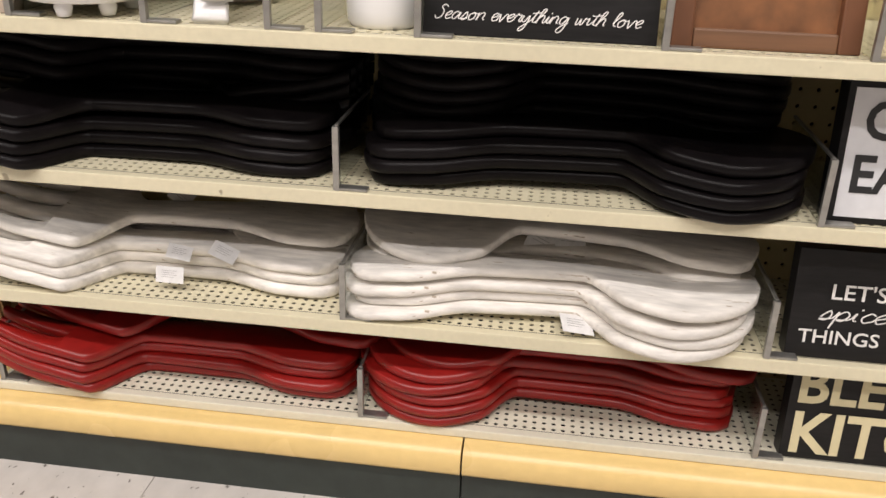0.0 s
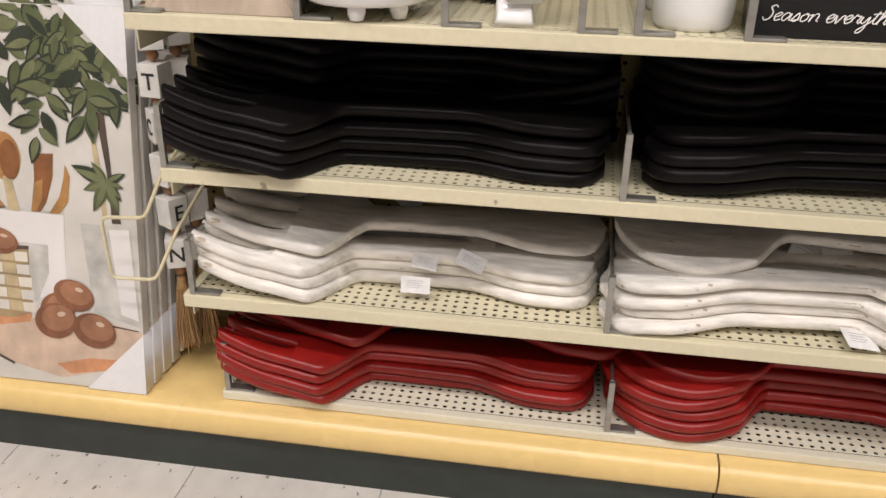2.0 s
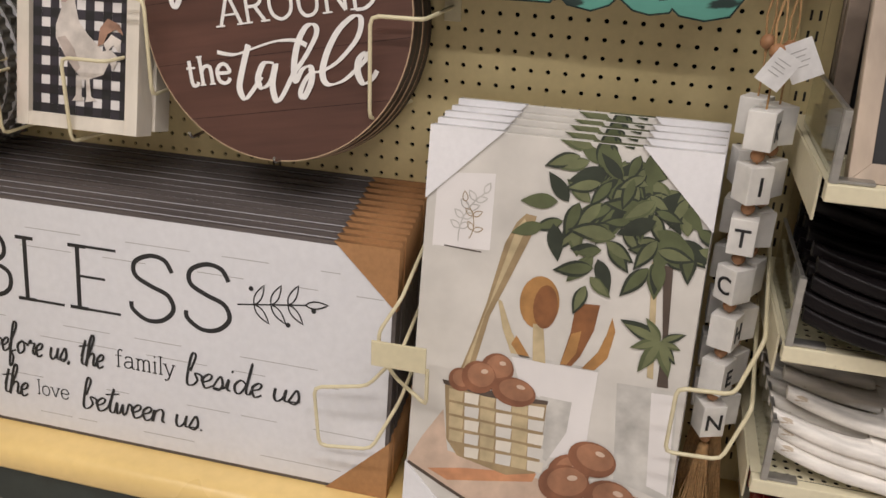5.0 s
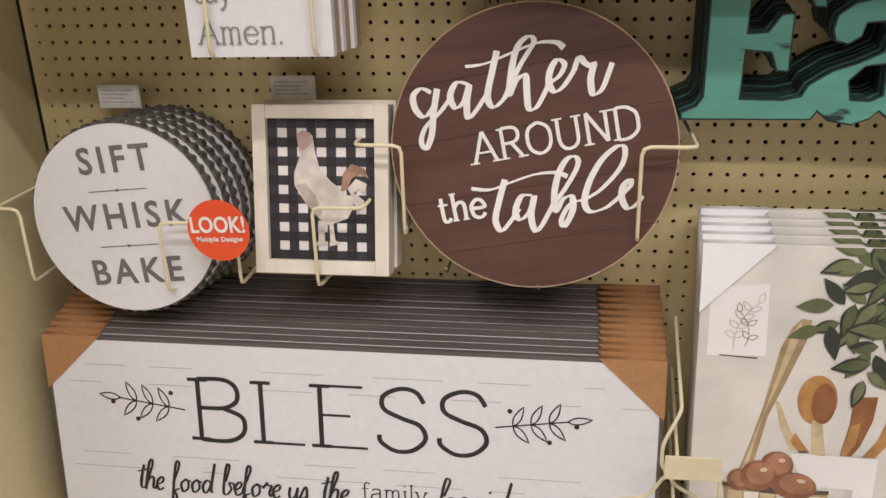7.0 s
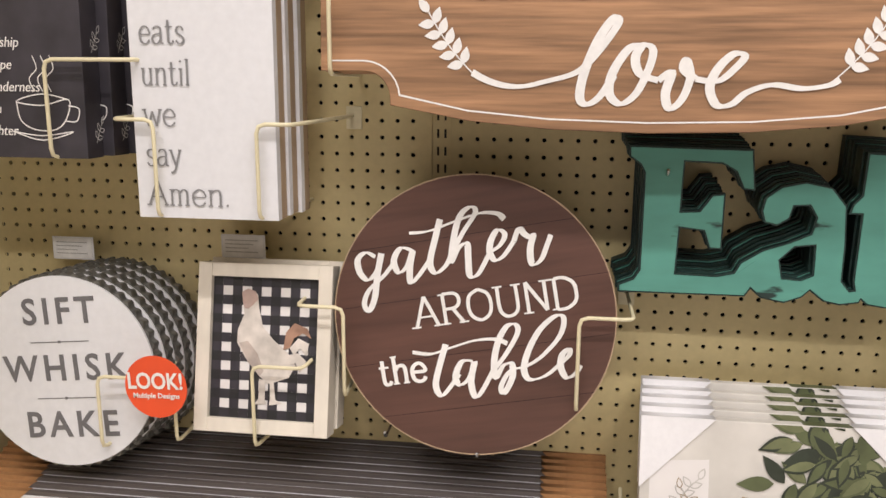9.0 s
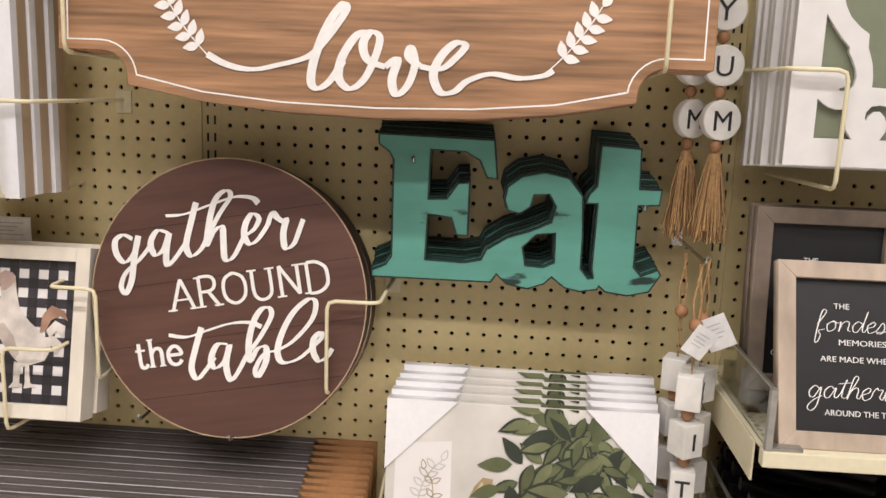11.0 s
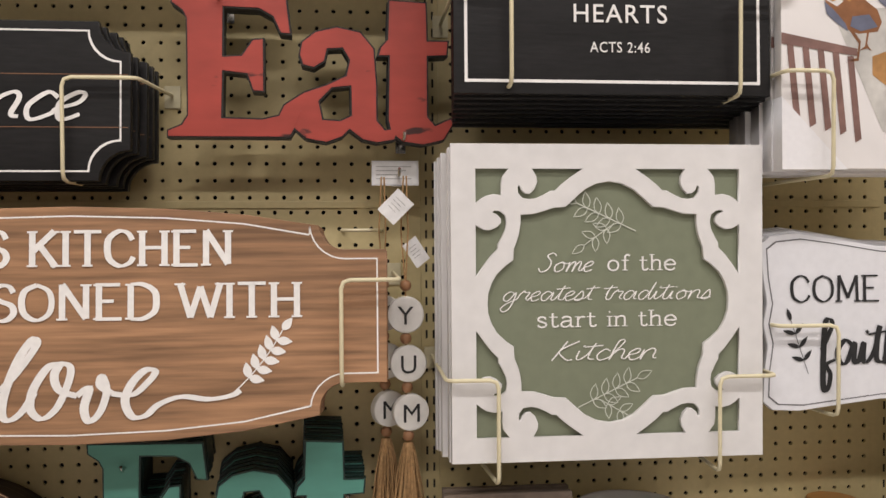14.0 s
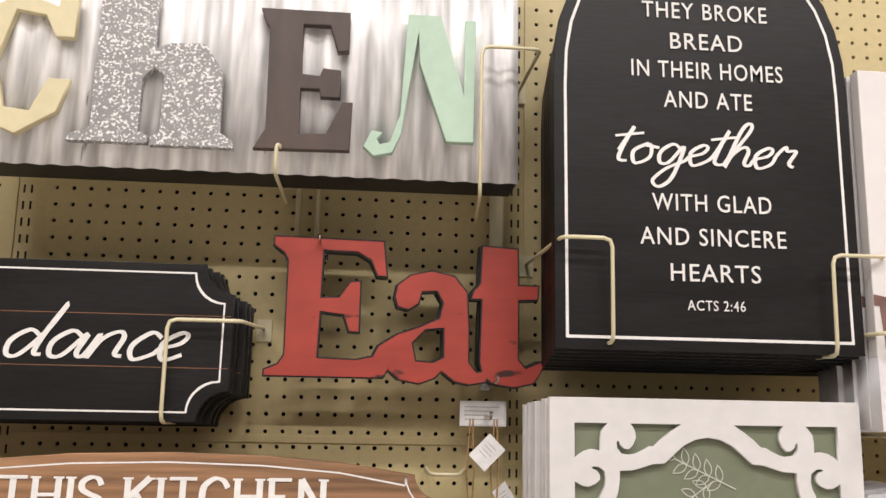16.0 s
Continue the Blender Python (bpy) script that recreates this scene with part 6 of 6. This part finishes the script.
def chalk_frame(x, y, z, lean, m, group, w=0.094, h=0.222):
    ob = thing("framed_sign", "small wood-framed black sign with white lettering", "framed sign", x, y, z, lean, 0, group)
    b = 0.0205
    for nm, q in (("frame_side", [(-w, 0), (-w + b, b), (-w + b, h - b), (-w, h)]), ("frame_side", [(w, 0), (w, h), (w - b, h - b), (w - b, b)]), ("frame_rail", [(-w, 0), (w, 0), (w - b, b), (-w + b, b)]), ("frame_rail", [(-w, h), (-w + b, h - b), (w - b, h - b), (w, h)])):
        link(nm, shape([q], 0.02, 0.0008, 0.0), m, ob)
    part("black_panel", box(-w + b, w - b, 0.009, 0.013, b, h - b), CHALK, ob)
    for wd, x, z, sp in (("THE", -0.018, 0.166, 0.018), ("MEMORIES", 0.006, 0.123, 0.055), ("ARE MADE WHEN", 0.0, 0.103, 0.085), ("AROUND THE TABLE", 0.008, 0.040, 0.092)):
        text("lettering", wd, 0.0070, x, z, WHITEPAINT, ob, y=0.0078, span=sp)
    script("lettering", "fondest", -0.004, 0.139, 0.0130, WHITEPAINT, ob, y=0.0078, width=0.95, slant=0.25, span=0.092, contrast=0.45, rise=0.8)
    script("lettering", "gathered", -0.001, 0.060, 0.0140, WHITEPAINT, ob, y=0.0078, width=0.95, slant=0.25, span=0.116, contrast=0.45, rise=0.8)
    return ob


chalk_frame(0.109, -0.308, TOP, 19, GREYWOOD, "chalk-look framed signs")
for i in range(2):
    chalk_frame(0.094 + 0.001 * i, -0.196 + 0.026 * i, TOP + 0.03, 6, BARNWOOD, "chalk-look framed signs", w=0.09, h=0.236)
part("riser", box(0.01, 0.185, -0.2, -0.07, TOP, TOP + 0.029, 0.001), CHALK, thing("riser_block", "dark low block under framed signs", "riser"))


def crock(x, y, r=0.081, h=0.204, letters=True):
    ob = thing("utensil_crock", "glazed white ceramic utensil crock on small feet", "crock", x, y, TOP, group="white crocks")
    z = 0.018
    prof = [(0, z), (r * 0.89, z), (r * 0.945, z + 0.004), (r * 0.965, z + 0.014), (r * 0.945, z + 0.06), (r * 0.95, z + 0.11), (r * 0.955, z + 0.155), (r * 0.968, h - 0.01), (r * 0.975, h), (r * 0.955, h + 0.002), (r * 0.93, h - 0.002), (r * 0.90, z + 0.14), (r * 0.86, z + 0.06), (r * 0.82, z + 0.012), (0, z + 0.01)]
    bm = lathe(prof, 56)
    for v in bm.verts:
        if z + 0.02 < v.co.z < h - 0.02:
            v.co.x *= 1 + 0.012 * noise.noise(v.co * 22 + Vector((x * 9, 0, 0)))
            v.co.y *= 1 + 0.012 * noise.noise(v.co * 22 + Vector((3, x, 0)))
    part("body", bm, CERAMIC, ob, smooth=True)
    for a in (35, 145, 270, 325):
        part("foot", lathe([(0, 0.0), (0.008, 0.002), (0.011, 0.012), (0.009, 0.022)], 14, r * 0.68 * math.cos(radians(a)), r * 0.68 * math.sin(radians(a))), CERAMIC, ob, smooth=True)
    if letters:
        for wd, zz in (("chef's", 0.168), ("tools", 0.153)):
            t = serif_text("lettering", wd, 0.0148, 0, zz, INK, ob, 0.044 if zz > 0.16 else 0.038, y=0, width=1.1, contrast=0.15)
            for v in t.data.vertices:
                a = v.co.x / (r * 0.97) - math.pi / 2 + 0.06
                k = r * 0.966 + 0.0012
                v.co.x, v.co.y = k * math.cos(a), k * math.sin(a)
    return ob


crock(0.274, -0.262, r=0.079)
crock(0.292, -0.096, r=0.085, h=0.214, letters=False)


def spoon_rest(x, y, z, turn):
    ob = thing("spoon_rest", "glossy white ceramic spoon rest with square handle", "spoon rest", x, y, z, 0, turn, "stacked spoon rests")
    bm = lathe([(0, 0.004), (0.035, 0.004), (0.052, 0.012), (0.058, 0.022), (0.056, 0.024), (0.048, 0.015), (0.03, 0.008), (0, 0.007)], 36)
    part("dish", bm, CERAMIC, ob, smooth=True)
    prof = [(-0.05, 0.018), (-0.08, 0.026), (-0.12, 0.034), (-0.16, 0.036), (-0.176, 0.028), (-0.184, 0.010), (-0.188, 0.004)]
    bm = bmesh.new()
    rows = []
    for k, (yy, zz) in enumerate(prof):
        hw = 0.017 + 0.006 * k / len(prof)
        rows.append([bm.verts.new((s * hw, yy, zz + e)) for s, e in ((-1, 0), (-0.8, 0.005), (0.8, 0.005), (1, 0), (0.8, -0.005), (-0.8, -0.005))])
    for a, b in zip(rows, rows[1:]):
        for i in range(6):
            bm.faces.new((a[i], a[(i + 1) % 6], b[(i + 1) % 6], b[i]))
    bm.faces.new(rows[0])
    bm.faces.new(rows[-1][::-1])
    bmesh.ops.recalc_face_normals(bm, faces=bm.faces[:])
    part("handle", bm, CERAMIC, ob, smooth=True)


for i in range(3):
    spoon_rest(0.425 + 0.003 * i, -0.12, TOP + 0.027 * i, 8 + 2 * i)
band_wood = thing("hang_tag", "brown kraft tag on a spoon rest", "price tag", 0.437, -0.195, TOP + 0.099)
part("card", box(-0.012, 0.024, -0.02, 0.004, -0.0006, 0.0006), KRAFT, band_wood)


def canister(x, y, r, h, word=""):
    ob = thing("canister", "white ceramic canister with round bamboo lid", "canister", x, y, TOP, group="lidded canisters")
    part("body", lathe([(0, 0), (r * 0.9, 0), (r * 0.97, 0.006), (r, 0.02), (r, h - 0.004), (r * 0.97, h), (0, h)], 44), CERAMIC, ob, smooth=True)
    part("lid", lathe([(0, h + 0.0005), (r * 1.01, h + 0.0005), (r * 1.02, h + 0.004), (r * 1.02, h + 0.014), (r * 0.98, h + 0.018), (0, h + 0.019)], 44), LIDWOOD, ob)
    if word:
        t = text("lettering", word, 0.012, 0, h * 0.62, INK, ob, y=0)
        for v in t.data.vertices:
            a = v.co.x / r - math.pi / 2
            v.co.x, v.co.y = (r + 0.0012) * math.cos(a), (r + 0.0012) * math.sin(a)


canister(0.648, -0.246, 0.046, 0.120, "Pepper")
canister(0.645, -0.142, 0.046, 0.158)
canister(0.638, -0.05, 0.040, 0.182)


def black_sign(name, label, x, y, z, w, h, d, lean, face, rows, ink, edge=BLACK):
    ob = thing(name, label, "sign", x, y, z, lean)
    part("board", box(-w / 2, w / 2, 0, d, 0, h, 0.001), edge, ob)
    if face:
        part("face_panel", box(-w / 2 + 0.008, w / 2 - 0.008, -0.001, 0.0, 0.008, h - 0.008), face, ob)
    for kind, wd, size, zz, xx in rows:
        if kind == "script":
            script("lettering", wd, xx, zz, size, ink, ob, y=-0.0018, width=1.6, slant=0.5, align="LEFT", span=0.235 if len(wd) > 9 else 0.085, contrast=0.2)
        else:
            text("lettering", wd, size, xx, zz, ink, ob, y=-0.0016, align="LEFT", bold=0.03 if kind == "bold" else 0.01, wide=0.92 if kind == "bold" else 1.1)
    return ob


black_sign("plank_sign", "tall black sign with white script along the foot", 0.835, -0.295, TOP, 0.266, 0.33, 0.03, 12, None, (("script", "Season everything with love", 0.0085, 0.018, -0.122),), WHITEPAINT)
brown = thing("framed_picture", "brown wooden picture frame standing on a shelf", "picture frame", 1.085, -0.292, TOP, 10)
for nm, q in (("frame_side", box(-0.103, -0.078, 0, 0.024, 0, 0.24, 0.003)), ("frame_side", box(0.078, 0.103, 0, 0.024, 0, 0.24, 0.003)), ("frame_rail", box(-0.078, 0.078, 0.0005, 0.0235, 0, 0.022, 0.003)), ("frame_rail", box(-0.078, 0.078, 0.0005, 0.0235, 0.218, 0.24, 0.003))):
    part(nm, q, mat("reddish_brown_stain", (0.16, 0.065, 0.03), 0.4, grain=24, vary=0.25, stretch=(1, 1, 0.4)) if nm == "frame_side" else PINEEDGE, brown)
part("backing", box(-0.078, 0.078, 0.012, 0.016, 0.022, 0.218), UMBER, brown)
black_sign("block_sign", "white block sign with bold black lettering and black edges", 1.345, -0.262, SHELF_Z[1] + 0.0005, 0.29, 0.172, 0.035, 6, WHITE, (("bold", "GOOD", 0.046, 0.105, -0.122), ("bold", "EATS", 0.046, 0.040, -0.128)), INK)
black_sign("block_sign", "black block sign with white playful lettering", 1.335, -0.25, SHELF_Z[0] + 0.0005, 0.29, 0.15, 0.03, 8, None, (("serif", "LET'S", 0.021, 0.084, -0.10), ("script", "spice", 0.013, 0.055, -0.112), ("serif", "THINGS UP", 0.019, 0.022, -0.132)), WHITEPAINT)
black_sign("block_sign", "black block sign with large cream distressed lettering", 1.365, -0.228, 0.1385, 0.29, 0.165, 0.03, 4, None, (("bold", "BLESS", 0.06, 0.092, -0.138), ("bold", "KITCHEN", 0.066, 0.012, -0.138)), CREAMPAINT)


# ---- floor tiles ----
T = 0.3048
tile_mesh = bpy.data.meshes.new("tile")
bm = box(0.0006, T - 0.0006, 0.0006, T - 0.0006, -0.003, 0.0, 0.0004)
bm.to_mesh(tile_mesh)
bm.free()
tile_mesh.materials.append(TILE)
for i in range(-7, 8):
    for j in range(7):
        ob = new("tile", tile_mesh)
        ob.parent = floor
        ob.location = (-0.025 + i * T, -0.262 + 0.12 - (j + 1) * T, 0)
rest = merge([box(-6.9, -0.025 - 7 * T, -5.55, 0.2, -0.003, 0), box(-0.025 + 8 * T, 6.9, -5.55, 0.2, -0.003, 0), box(-0.025 - 7 * T, -0.025 + 8 * T, -5.55, -0.142 - 7 * T, -0.003, 0)])
tagged(part("farther_tiles", rest, TILE, floor), kind="stuff")
